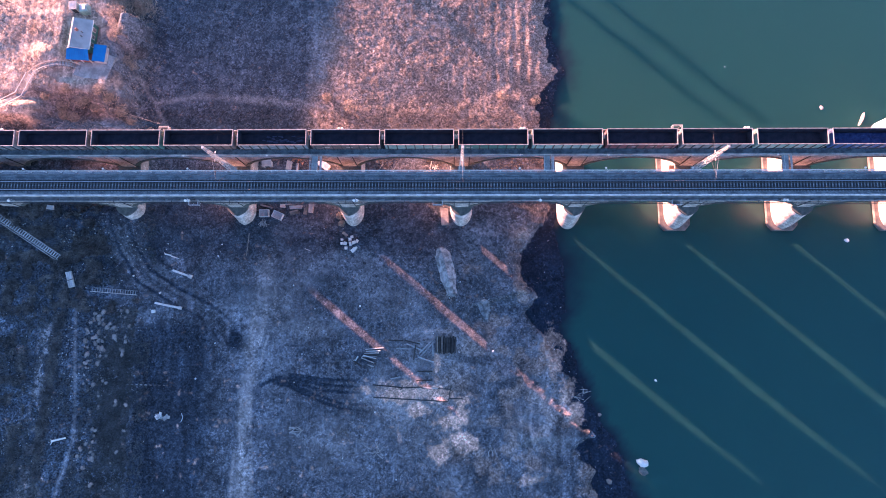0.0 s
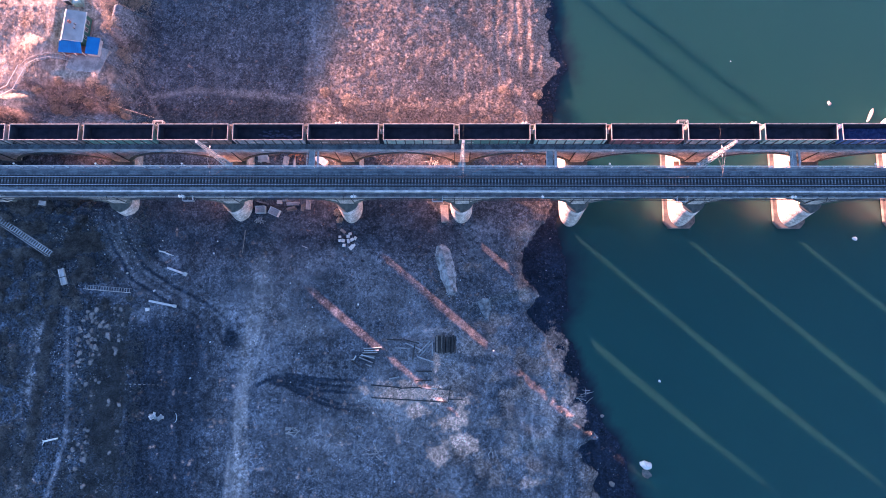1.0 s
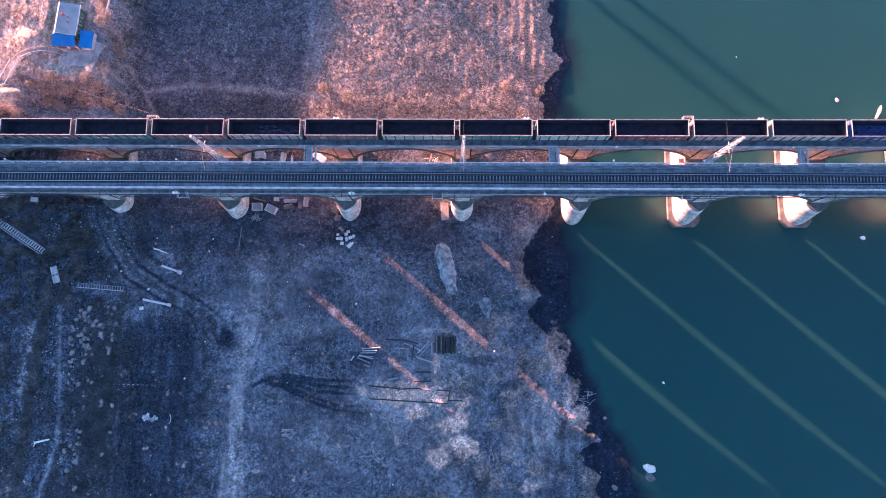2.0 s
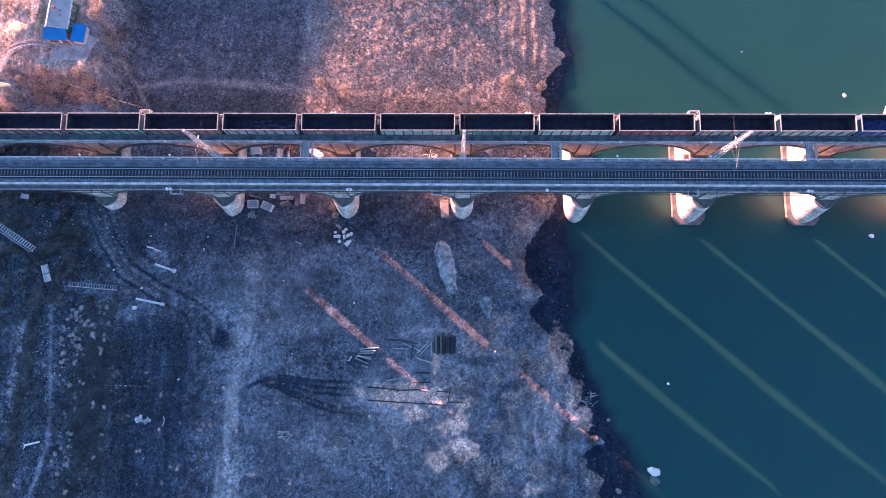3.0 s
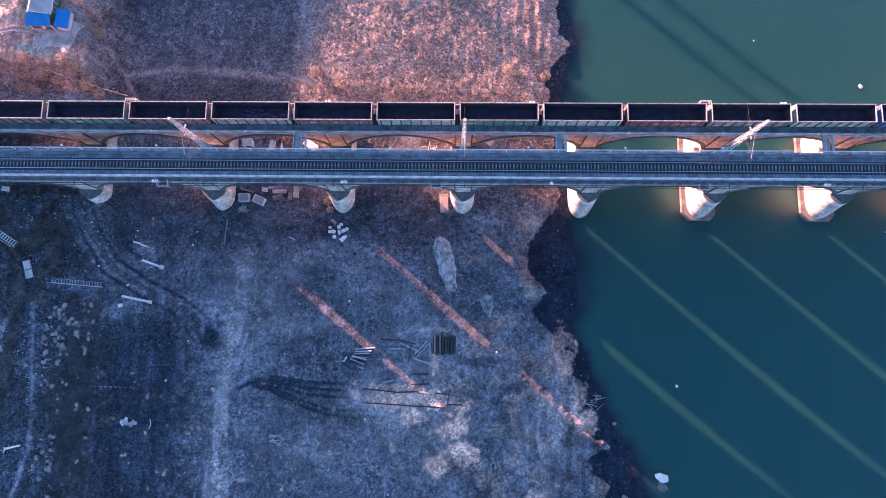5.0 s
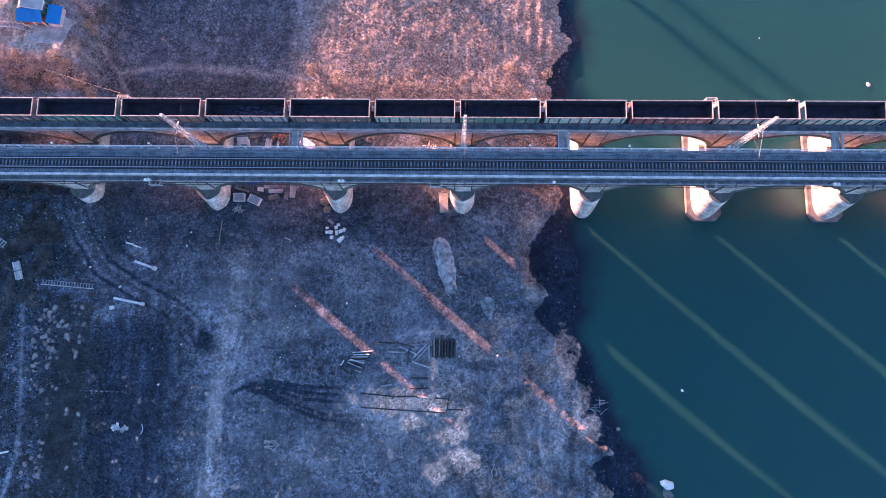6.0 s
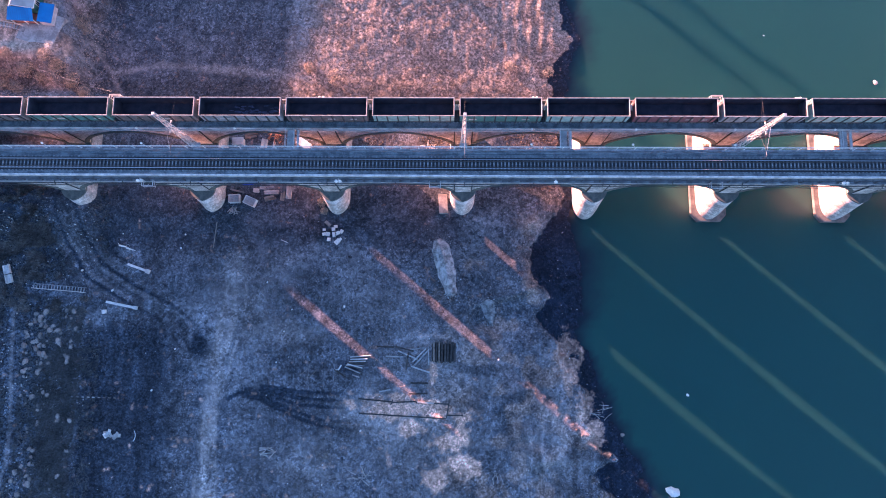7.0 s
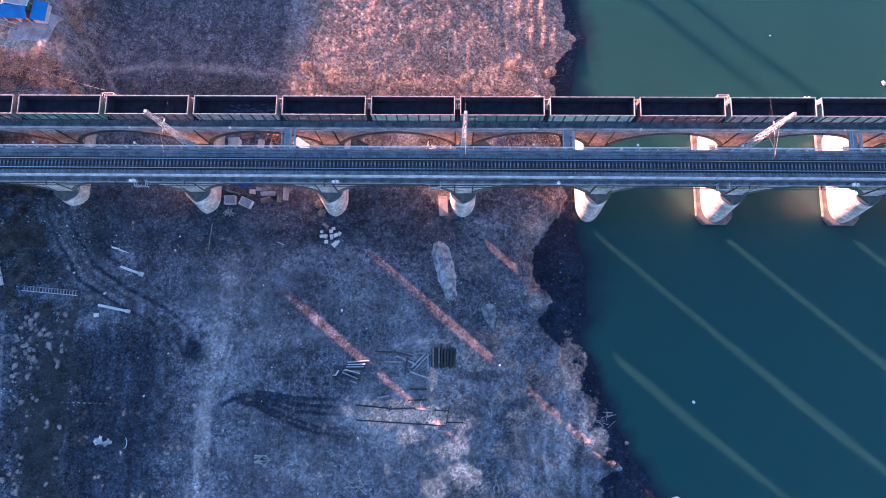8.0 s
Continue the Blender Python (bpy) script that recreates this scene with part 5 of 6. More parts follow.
sleeper_stack()
for x0, y0, x1, y1 in ((-10.3, -3.8, -7.2, -3.9), (-6.9, -3.8, -3.7, -4.6), (-6.5, -4.5, -3.0, -6.0), (-4.4, -4.3, -1.0, -3.9), (-1.5, -4.1, -3.9, -6.5), (-0.85, -4.1, -3.5, -7.0), (-4.6, -4.8, -5.0, -7.8),
                       (-8.6, -5.5, -5.5, -5.6), (-4.1, -7.2, -0.8, -8.3), (-1.05, -4.4, -1.0, -7.0), (-4.2, -10.1, -1.1, -10.15), (-4.4, -12.0, -1.2, -11.9), (-9.7, -11.7, -7.7, -11.3)):
    lo = random.Random(int(x0 * 10)).uniform(0.02, 0.12)
    timber("loose_beam", "weathered dark timber beam lying on bare soil", "timber beam", [(x0, y0, x1, y1, lo)], random.Random(int(y0 * 10)).choice(["grey_wood", "grey_wood", "creosote"]), 0.26, 0.22, "loose beams")
timber("timber_frame", "long low frame of dark timbers pegged on the ground", "timber frame", [(-13.3, -12.9, -7.3, -13.4, 0.02), (-7.3, -13.5, -3.2, -13.3, 0.02), (-3.2, -13.5, 2.5, -13.7, 0.05), (2.7, -13.1, 2.2, -16.1, 0.12), (-13.2, -15.4, 2.2, -16.2, 0.02), (2.2, -15.6, 5.1, -15.6, 0.0), (-7.6, -13.9, -7.2, -13.0, 0.14)], "creosote", 0.22, 0.1)
timber("pale_beam", "pale squared beam lying on a dark frame", "timber beam", [(-3.0, -13.35, 0.0, -13.6, 0.12)], "plank_pale", 0.3, 0.14, "loose beams")


def pole_heap():
    top = thing("pole_heap", "loose heap of weathered dark poles and pipes", "poles", on(-14.8, -7.1))
    rnd = random.Random(21)
    rows = ((-14.9, -5.7, -11.3, -5.4), (-15.0, -6.1, -11.9, -6.0), (-15.2, -6.5, -12.0, -6.4), (-15.6, -6.8, -12.5, -6.8), (-15.7, -7.1, -12.4, -7.2), (-15.3, -6.9, -12.9, -7.6), (-15.8, -7.4, -12.9, -8.5),
            (-17.9, -7.9, -15.8, -9.2), (-17.7, -8.0, -16.9, -7.8), (-16.4, -7.1, -17.0, -8.0), (-14.4, -8.8, -13.4, -9.2))
    for k, (x0, y0, x1, y1) in enumerate(rows):
        for side in ((0.0, -0.19) if k < 7 else (0.0,)):
            z = 0.1 + 0.05 * (k % 3) * (k < 7) + (0.0 if side else 0.05)
            a, b = Vector((x0 + 14.8 + rnd.uniform(-0.15, 0.15), y0 + 7.1 + side, z)), Vector((x1 + 14.8 + rnd.uniform(-0.2, 0.2), y1 + 7.1 + side, z + 0.06))
            # the lower southern twin is dark to deepen the heap's shade by colour
            part("pole", rod(a, b, rnd.uniform(0.09, 0.13), 8), "creosote" if side else ("grey_wood", "tin", "grey_wood", "creosote")[k % 4], top)


pole_heap()
timber("loose_beam", "thin dark pole lying on bare soil", "timber beam", [(-20.5, -8.3, -18.3, -5.6, 0.0)], "creosote", 0.12, 0.12, "loose beams")
timber("loose_beam", "short pale stick lying on bare soil", "timber beam", [(-28.4, 15.4, -27.2, 14.9, 0.0)], "plank_pale", 0.14, 0.1, "loose beams")
timber("loose_beam", "thin dark pole leaning in grass", "timber beam", [(-40.2, 18.6, -40.8, 13.8, 0.1)], "wood", 0.14, 0.12, "loose beams")


# ---- gravel heaps ----
def gravel_heap(pts, wide, high, seed, label):
    """A ridge of loose gravel along a line of points."""
    top = thing("gravel_heap", label, "gravel heap")
    xs = [p[0] for p in pts]
    ys = [p[1] for p in pts]
    total, n, m = len(pts) - 1, 40, 17
    v, f = [], []
    for i in range(n + 1):
        u = i / n * total
        k = min(int(u), total - 1)
        t = u - k
        cx, cy = xs[k] + (xs[k + 1] - xs[k]) * t, ys[k] + (ys[k + 1] - ys[k]) * t
        dx, dy = xs[k + 1] - xs[k], ys[k + 1] - ys[k]
        q = math.hypot(dx, dy)
        env = math.sin(math.pi * (0.04 + 0.92 * i / n)) ** 0.6
        w = wide * env * (1.25 - 0.62 * i / n) * (0.9 + 0.3 * float(fbm(np.array([i * 0.35]), np.array([seed * 1.0]), 3, 3)[0]))
        for j in range(m):
            s = -1 + 2 * j / (m - 1)
            x, y = cx - dy / q * s * w, cy + dx / q * s * w
            z = high * env * (1 - abs(s)) ** 0.85 * (0.75 + 0.5 * float(fbm(np.array([x * 0.9]), np.array([y * 0.9]), seed, 3)[0]))
            v.append((x, y, ground_z(x, y) + (z if 0 < j < m - 1 else -0.1)))
    f = [(i * m + j, (i + 1) * m + j, (i + 1) * m + j + 1, i * m + j + 1) for i in range(n) for j in range(m - 1)]
    tagged(part("ridge", (v, f), "gravel", top), kind="stuff")
    rnd = random.Random(seed)
    crumbs = []
    for k in range(260):
        i = rnd.randrange(len(v))
        x, y, z = v[i]
        x, y = x + rnd.gauss(0, 0.35), y + rnd.gauss(0, 0.35)
        if abs(x - v[i][0]) < 0.3:
            z = max(v[i][2], ground_z(x, y))
        else:
            z = ground_z(x, y)
        r = rnd.uniform(0.06, 0.16)
        crumbs.append(moved(lump(r, r * 0.8, r * 0.8, rnd.random(), 0.3, 5, 3), pose(x, y, z)))
    tagged(part("loose_gravel", join(*crumbs), "gravel", top), kind="stuff")


gravel_heap([(0.3, 15.6), (0.9, 14.2), (1.6, 11.5), (2.3, 8.6), (2.9, 6.0), (3.0, 5.2)], 1.75, 1.5, 61, "long heap of pale grey gravel on bare soil")
gravel_heap([(9.2, 4.6), (9.6, 3.6), (9.9, 2.2), (10.2, 0.2)], 1.3, 0.8, 62, "small heap of pale gravel spilling on bare soil")

# ---- boulders on the western strip ----
rnd = random.Random(88)
for k in range(112):
    if k < 62:
        x, y = rnd.uniform(-73.4, -64.5), rnd.uniform(-7.5, 2.2)
    else:
        x, y = rnd.uniform(-73.0, -69.5) if k % 3 else rnd.uniform(-72.5, -63.6), rnd.uniform(-34, -6)
    r = rnd.uniform(0.25, 0.62) * (1.0 if k < 80 else 0.85)
    ob = mesh_object("boulder", lump(r, r * rnd.uniform(0.7, 0.95), r * 0.6, rnd.random(), 0.2), "boulder")
    ob.matrix_basis = pose(*on(x, y, -0.05), 0, 0, rnd.uniform(0, 360))
    tagged(ob, "rounded brown-grey boulder half sunk in rubble", "boulder", "boulders of the rubble strip")
for k in range(44):
    x, y = (rnd.gauss(-88.5, 1.8), rnd.gauss(20.0, 1.2)) if k % 2 else (rnd.gauss(-74.5, 1.5), rnd.gauss(16.5, 1.2))
    r = rnd.uniform(0.1, 0.24)
    ob = mesh_object("boulder", lump(r, r * 0.85, r * 0.6, rnd.random(), 0.25), "concrete")
    ob.matrix_basis = pose(*on(x, y, -0.05), 0, 0, rnd.uniform(0, 360))
    tagged(ob, "rough stone lying on the overgrown bank", "boulder", "stones of the bank")

# ---- stones in the river ----
for x, y, rx, ry, rz, mat, label in ((41.9, -28.5, 1.15, 0.9, 1.5, "pale_rock", "white rock standing out of the water"), (42.0, -30.2, 1.3, 0.8, 0.12, "stone_dark", "dark rock just under the water"),
                                     (35.0, -32.2, 0.7, 0.55, 0.45, "boulder", "brown rock by the shore"), (45.4, -12.0, 0.3, 0.24, 0.3, "pale_rock", "small white rock standing out of the water"),
                                     (84.7, 47.3, 0.5, 0.45, 0.2, "concrete_pale", "round white float lying on the water"), (93.2, 44.6, 0.4, 1.6, 0.6, "stone", "slanting pale rock standing out of the water"),
                                     (87.5, 17.6, 0.6, 0.4, 0.35, "pale_rock", "pale rock beside a pier footing"), (64.0, 57.0, 0.15, 0.15, 0.1, "pale_rock", "tiny white float on the water"), (33.5, -19.0, 0.4, 0.35, 0.3, "boulder", "brown rock by the shore")):
    ob = mesh_object("river_rock", lump(rx, ry, rz, x, 0.22, 12, 7), mat)
    ob.matrix_basis = pose(x, y, -0.05, 0, 0, -25)
    tagged(ob, label, "rock", "rocks in the river")


# ---- steel brackets on the piers between the viaducts ----
def pier_bracket(x, y, z):
    top = thing("pier_bracket", "rusty steel bracket frame fixed on a viaduct pier", "bracket", (x, y, z), group="pier brackets")
    for px in (-0.7, 0.7):
        part("upright", box(px - 0.07, px + 0.07, -0.6, -0.46, 0.0, 0.9), "rust", top)
    part("crossbar", box(-0.85, 0.85, -0.62, -0.5, 0.9, 1.04), "rust", top)
    part("crossbar", box(-0.85, 0.85, 0.4, 0.52, 0.3, 0.44), "rust", top)
    part("tray", box(-0.62, 0.62, -0.4, 0.36, 0.1, 0.3, 0.03), "hatch", top)


for x in (PIERS[7] - 2.6, PIERS[6] - 2.6):
    pier_bracket(x, 31.7, 7.2)


# ---- storage under and between the arches ----
leaning = thing("concrete_plate", "pinkish concrete plate lying against a pier", "concrete plate", on(1.35, 22.0, 0.0), 3)
part("plate", box(-0.75, 0.75, -1.6, 1.8, -0.2, 1.0, 0.06), "boulder", leaning)
part("coping", box(-0.8, 0.8, -1.65, 1.85, 1.002, 1.12, 0.03), "boulder", leaning)
tarp = thing("tarpaulin", "crumpled blue tarpaulin over stored goods", "tarpaulin", on(-34.3, 26.6), 4)
part("sheet", lump(2.0, 1.1, 1.0, 4.4, 0.3, 14, 7), "tarp", tarp)


def shed_box(x, y, turn, sx, sy, h, mat, roof, name, label):
    top = thing(name, label, name.replace("_", " "), on(x, y), turn)
    part("wall", box(-sx, sx, -sy, sy, -0.3, h), mat, top)
    lid = part("roof", box(-sx - 0.12, sx + 0.12, -sy - 0.12, sy + 0.12, h + 0.003, h + 0.09, 0.02), roof, top)
    for i in range(7):
        part("rib", box(-sx - 0.12, sx + 0.12, -sy + i * sy / 3 - 0.03, -sy + i * sy / 3 + 0.03, h + 0.092, h + 0.13), roof, lid)
    part("door", box(-0.45, 0.45, -sy - 0.05, -sy - 0.004, -0.2, min(1.9, h - 0.15)), "dark_steel", top)


shed_box(-24.7, 33.4, -35, 1.25, 0.6, 1.2, "tin", "tin", "storage_box", "pale rectangular storage box between the viaducts")
shed_box(-36.8, 33.6, 3, 0.9, 0.6, 1.3, "tin", "tin", "tool_shed", "small grey sheet-metal shed under the viaduct")
shed_box(-42.5, 34.6, 0, 1.5, 1.0, 1.3, "concrete", "concrete", "valve_box", "low concrete box under the viaduct")
board_stack(-32.6, 33.6, 82, 3, 2.0, "plank_pale", 0.34)
board_stack(-30.8, 33.2, 88, 1, 2.0, "plank_pale", 0.4)
board_stack(-35.0, 35.6, 10, 3, 2.2, "hatch", 0.4)
sticks("brushwood", "heap of rusty scrap and sticks under the arch", "brushwood", -30.5, 35.0, 16, 1.4, 1.8, 0.08, "rust", 14, 0.6)
sticks("brushwood", "pale brushwood against a pier", "brushwood", -1.5, 33.0, 14, 1.2, 1.6, 0.07, "plank_pale", 15, 0.5)
sticks("brushwood", "brushwood under the arch", "brushwood", -11.0, 32.0, 10, 1.6, 2.0, 0.06, "twig", 16, 0.5)


# ---- cabin on the knoll ----
def cabin():
    gx, gy, gz = -75.0, 59.5, 8.75
    top = thing("cabin", "small green cabin with grey roof and blue porch roof", "house", (gx, gy, gz), -4)
    hx, hy, h = 1.95, 3.0, 2.5
    walls = part("wall", join(box(-hx, hx, -hy, -hy + 0.15, 0, h), box(-hx, hx, hy - 0.15, hy, 0, h), box(-hx, -hx + 0.15, -hy + 0.152, hy - 0.152, 0, h), box(hx - 0.15, hx, -hy + 0.152, hy - 0.152, 0, h)), "wall_green", top)
    part("plinth", box(-hx - 0.1, hx + 0.1, -hy - 0.1, hy + 0.1, -0.6, -0.004), "brick", top)
    slope, rx = [], -1.5
    for s in (-1, 1):
        e = s * (hx + 0.3)
        slope.append(([(e, -hy - 0.2, h + 0.1), (e, hy + 0.3, h + 0.1), (rx, hy + 0.3, h + 0.85), (rx, -hy - 0.2, h + 0.85), (e, -hy - 0.2, h + 0.02), (e, hy + 0.3, h + 0.02), (rx, hy + 0.3, h + 0.77), (rx, -hy - 0.2, h + 0.77)], [(0, 1, 2, 3), (7, 6, 5, 4), (0, 4, 5, 1), (1, 5, 6, 2), (3, 2, 6, 7), (0, 3, 7, 4)]))
    roof = part("roof", join(*slope), "roof_grey", top)
    part("ridge_cap", box(rx - 0.12, rx + 0.12, -hy - 0.22, hy + 0.32, h + 0.84, h + 0.9), "tin", roof)
    for s in (-1, 1):
        part("verge_board", join(bar((s * (hx + 0.32), -hy - 0.24, h + 0.08), (rx, -hy - 0.24, h + 0.85), 0.07, 0.18)), "white", roof)
    for yy in (0.2, -0.7):
        part("roof_vent", join(rod((0.7, yy, h + 0.3), (0.7, yy, h + 0.85), 0.08, 8), rod((0.7, yy, h + 0.85), (0.7, yy, h + 0.95), 0.14, 8)), "dark_steel", roof)
    part("chimney", box(-0.6, -0.2, 0.4, 0.8, h + 0.4, h + 1.3, 0.03), "brick", roof)
    part("eaves_gutter", rod((hx + 0.36, -hy - 0.2, h + 0.05), (hx + 0.36, hy + 0.3, h + 0.05), 0.08, 8), "white", roof)
    for yy in (-1.6, 0.1, 1.7):
        w = part("window", box(hx + 0.004, hx + 0.05, yy - 0.42, yy + 0.42, 0.8, 1.9), "white", top, "white-framed window")
        part("pane", box(hx + 0.052, hx + 0.06, yy - 0.34, yy - 0.03, 0.88, 1.82), "glass", w)
        part("pane", box(hx + 0.052, hx + 0.06, yy + 0.03, yy + 0.34, 0.88, 1.82), "glass", w)
    porch = part("porch_roof", (([(-hx - 0.9, -hy - 2.3, h - 0.75), (hx + 0.15, -hy - 2.3, h - 0.75), (hx + 0.15, -hy - 0.21, h + 0.25), (-hx - 0.4, -hy - 0.21, h + 0.25), (-hx - 0.9, -hy - 2.3, h - 0.83), (hx + 0.15, -hy - 2.3, h - 0.83), (hx + 0.15, -hy - 0.21, h + 0.17), (-hx - 0.4, -hy - 0.21, h + 0.17)], [(0, 1, 2, 3), (7, 6, 5, 4), (0, 4, 5, 1), (1, 5, 6, 2), (2, 6, 7, 3), (3, 7, 4, 0)])), "roof_blue", top, "blue sheet-metal porch roof")
    for x in np.arange(-2.3, 2.1, 0.4):
        part("seam", bar((x, -hy - 2.28, h - 0.73), (x, -hy - 0.25, h + 0.25), 0.05, 0.05), "roof_blue", porch)
    for x in (-hx - 0.5, 0, hx):
        part("porch_post", box(x - 0.07, x + 0.07, -hy - 2.1, -hy - 1.96, -0.3, h - 0.78), "white", porch)
    part("porch_wall", box(-hx - 0.5, hx, -hy - 1.9, -hy - 0.2, -0.4, 0.6), "brick", top)
    lean = part("lean_to_roof", join(([(hx + 0.7, -hy - 2.2, 1.7), (hx + 3.1, -hy - 2.2, 1.25), (hx + 3.1, -hy + 1.5, 1.25), (hx + 0.7, -hy + 1.5, 1.7), (hx + 0.7, -hy - 2.2, 1.62), (hx + 3.1, -hy - 2.2, 1.17), (hx + 3.1, -hy + 1.5, 1.17), (hx + 0.7, -hy + 1.5, 1.62)], [(0, 1, 2, 3), (7, 6, 5, 4), (0, 4, 5, 1), (1, 5, 6, 2), (2, 6, 7, 3), (3, 7, 4, 0)])), "roof_blue", top, "blue sheet-metal lean-to roof")
    part("lean_to_wall", box(hx + 0.85, hx + 2.95, -hy - 2.05, -hy + 1.35, -0.4, 1.14), "tin", lean)


cabin()
pad = mesh_object("yard_slab", box(-3.6, 3.6, -2.9, 3.6, -1.6, 0.06, 0.05), "concrete")
pad.matrix_basis = pose(-73.2, 53.4, 8.72, 0, 0, -19)
tagged(pad, "grey concrete yard slab before the cabin", "paving")
tank = thing("water_tank", "pale green metal tank beside the cabin", "tank", on(-75.8, 66.2), 5)
part("shell", box(-0.9, 0.9, -0.9, 0.9, -0.3, 1.5, 0.12), "car_pale_green", tank)
part("lid", box(-0.5, 0.5, -0.5, 0.5, 1.503, 1.58, 0.02), "tin", tank)
shed_box(-77.9, 66.6, 5, 0.7, 0.8, 1.6, "plank_pale", "plank_pale", "outhouse", "pale wooden outhouse behind the cabin")


WALK_LINE = [(-91.2, 42.2), (-89.4, 44.6), (-87.9, 47.0), (-85.6, 51.2), (-84.2, 52.4), (-82.4, 53.1), (-79.9, 53.7), (-77.6, 53.8), (-75.8, 53.2)]


def boardwalk():
    """The railed footway that climbs to the cabin."""
    top = thing("boardwalk", "pale wooden footway with low railings on dry grass", "footway")
    pts = WALK_LINE
    P = [Vector(on(*p, 0.18)) for p in pts]
    for k, (a, b) in enumerate(zip(P[:-1], P[1:])):
        d = b - a
        s = Vector((-d.y, d.x, 0)).normalized()
        wide = 0.75 if k < 3 else 0.45
        n = max(2, int(d.length / 0.5))
        for i in range(n):
            p = a + d * ((i + 0.5) / n)
            part("plank", bar(p - s * wide, p + s * wide, 0.4 if i % 5 else 0.36, 0.06), "grey_wood", top)
        for q in (-1, 1):
            part("rail", bar(a + s * wide * q + Vector((0, 0, 0.75)), b + s * wide * q + Vector((0, 0, 0.75)), 0.09, 0.08), "white" if k < 3 else "plank_pale", top)
            part("post", rod(a + s * wide * q, a + s * wide * q + Vector((0, 0, 0.75)), 0.05), "plank_pale", top)


boardwalk()


# ---- growth ----
def grass(name, label, mat, n, box_, keep, tall, seed):
    """Dry tufts, each a few bent blades, wherever keep(x, y, inland) allows."""
    rng = np.random.default_rng(seed)
    x, y = rng.uniform(box_[0], box_[1], n), rng.uniform(box_[2], box_[3], n)
    d = inland(x, y)
    ok = (d > belt(x, y) + 0.4) & (rng.random(n) < keep(x, y, d))
    x, y = x[ok], y[ok]
    z = height(x, y)
    k = len(x)
    verts, faces = [], []
    blades = 4
    a = rng.uniform(0, 2 * math.pi, (k, blades))
    h = tall * rng.uniform(0.45, 1.25, (k, blades)) * (0.6 + 0.8 * fbm(x * 0.15, y * 0.15, seed, 2))[:, None]
    w = rng.uniform(0.05, 0.12, (k, blades)) * (0.6 + tall)
    lean = rng.uniform(0.5, 1.8, (k, blades))
    ox, oy = rng.uniform(-0.12, 0.12, (k, blades)), rng.uniform(-0.12, 0.12, (k, blades))
    bx, by = x[:, None] + ox, y[:, None] + oy
    ca, sa = np.cos(a), np.sin(a)
    v = np.empty((k, blades, 3, 3), np.float32)
    v[..., 0, :] = np.stack([bx - sa * w, by + ca * w, np.broadcast_to(z[:, None] - 0.04, bx.shape)], -1)
    v[..., 1, :] = np.stack([bx + sa * w, by - ca * w, np.broadcast_to(z[:, None] - 0.04, bx.shape)], -1)
    v[..., 2, :] = np.stack([bx + ca * h * lean, by + sa * h * lean, z[:, None] + h], -1)
    cnt = k * blades
    me = bpy.data.meshes.new(name)
    me.vertices.add(cnt * 3)
    me.vertices.foreach_set("co", v.ravel())
    me.loops.add(cnt * 3)
    me.loops.foreach_set("vertex_index", np.arange(cnt * 3, dtype=np.int32))
    me.polygons.add(cnt)
    me.polygons.foreach_set("loop_start", np.arange(0, cnt * 3, 3, dtype=np.int32))
    me.update(calc_edges=True)
    me.materials.append(M[mat])
    return tagged(new(name, me), label, "grass", kind="stuff")


def clear(x, y):
    """Keeps growth off the built things."""
    under = (y > 22.5) & (y < 37.5) & (np.abs((x - PIER_0 + SPAN / 2) % SPAN - SPAN / 2) < 2.6)
    yard = (x > -79.5) & (x < -68.5) & (y > 50.0) & (y < 64.5)
    walkway = near_line(x, y, WALK_LINE) < 0.9
    return np.where(under | yard | walkway, 0.0, 1.0)


def patches(x, y, s, seed, lo, hi):
    return step(fbm(x * s, y * s, seed, 3), lo, hi)


grass("dry_grass", "dry brown grass over the field", "brown", 26000, (-66, 28, 37.5, 84), lambda x, y, d: clear(x, y) * (0.35 + 0.65 * patches(x, y, 0.2, 71, 0.3, 0.65)) * (0.14 + 0.86 * step(x, -32, -20)), 0.16, 1)
# crest_grass is added, mostly out of view, to blur the knoll's shadow edge
grass("crest_grass", "tall dry grass added along the knoll crest to soften its shadow edge", "straw", 14000, (-72, -63, 64, 125), lambda x, y, d: (0.25 + 0.75 * patches(x, y, 0.3, 79, 0.4, 0.6)) * step(x, -72, -69) * (1 - step(x, -66.5, -63)) * step(y, 64, 69), 0.6, 16)
grass("knoll_grass", "tall dry grass over the knoll", "straw", 12000, (-100, -62, 36, 84), lambda x, y, d: clear(x, y) * (0.3 + 0.7 * patches(x, y, 0.2, 72, 0.35, 0.6)), 0.13, 2)
grass("shore_grass", "dry grass along the river shore", "straw", 22000, (-14, 40, -40, 20), lambda x, y, d: (0.06 + 0.94 * step(14 - d, 0, 9) * patches(x, y, 0.16, 73, 0.42, 0.62)) * (1 - 0.6 * step(y, 0, 10)), 0.08, 3)
grass("bank_scrub", "dark low scrub over rubble", "scrub", 26000, (-100, -60, -42, 24), lambda x, y, d: step(near_line(x, y, [(-73.5, 6.6), (-63, 5.8)]), 1.0, 1.6) * step(near_line(x, y, LINES["track"]), 2.2, 3.5) * step(near_line(x, y, LINES["foot"]), 0.6, 1.2) * (0.25 + 0.75 * patches(x, y, 0.18, 74, 0.45, 0.6)), 0.28, 4)
M["weed"] = material("withered_weed", (0.19, 0.168, 0.15), (0.065, 0.06, 0.057), scale=0.4, fine=3.0, spread=0.5, island=True, bump=0.0, spec=0.1)
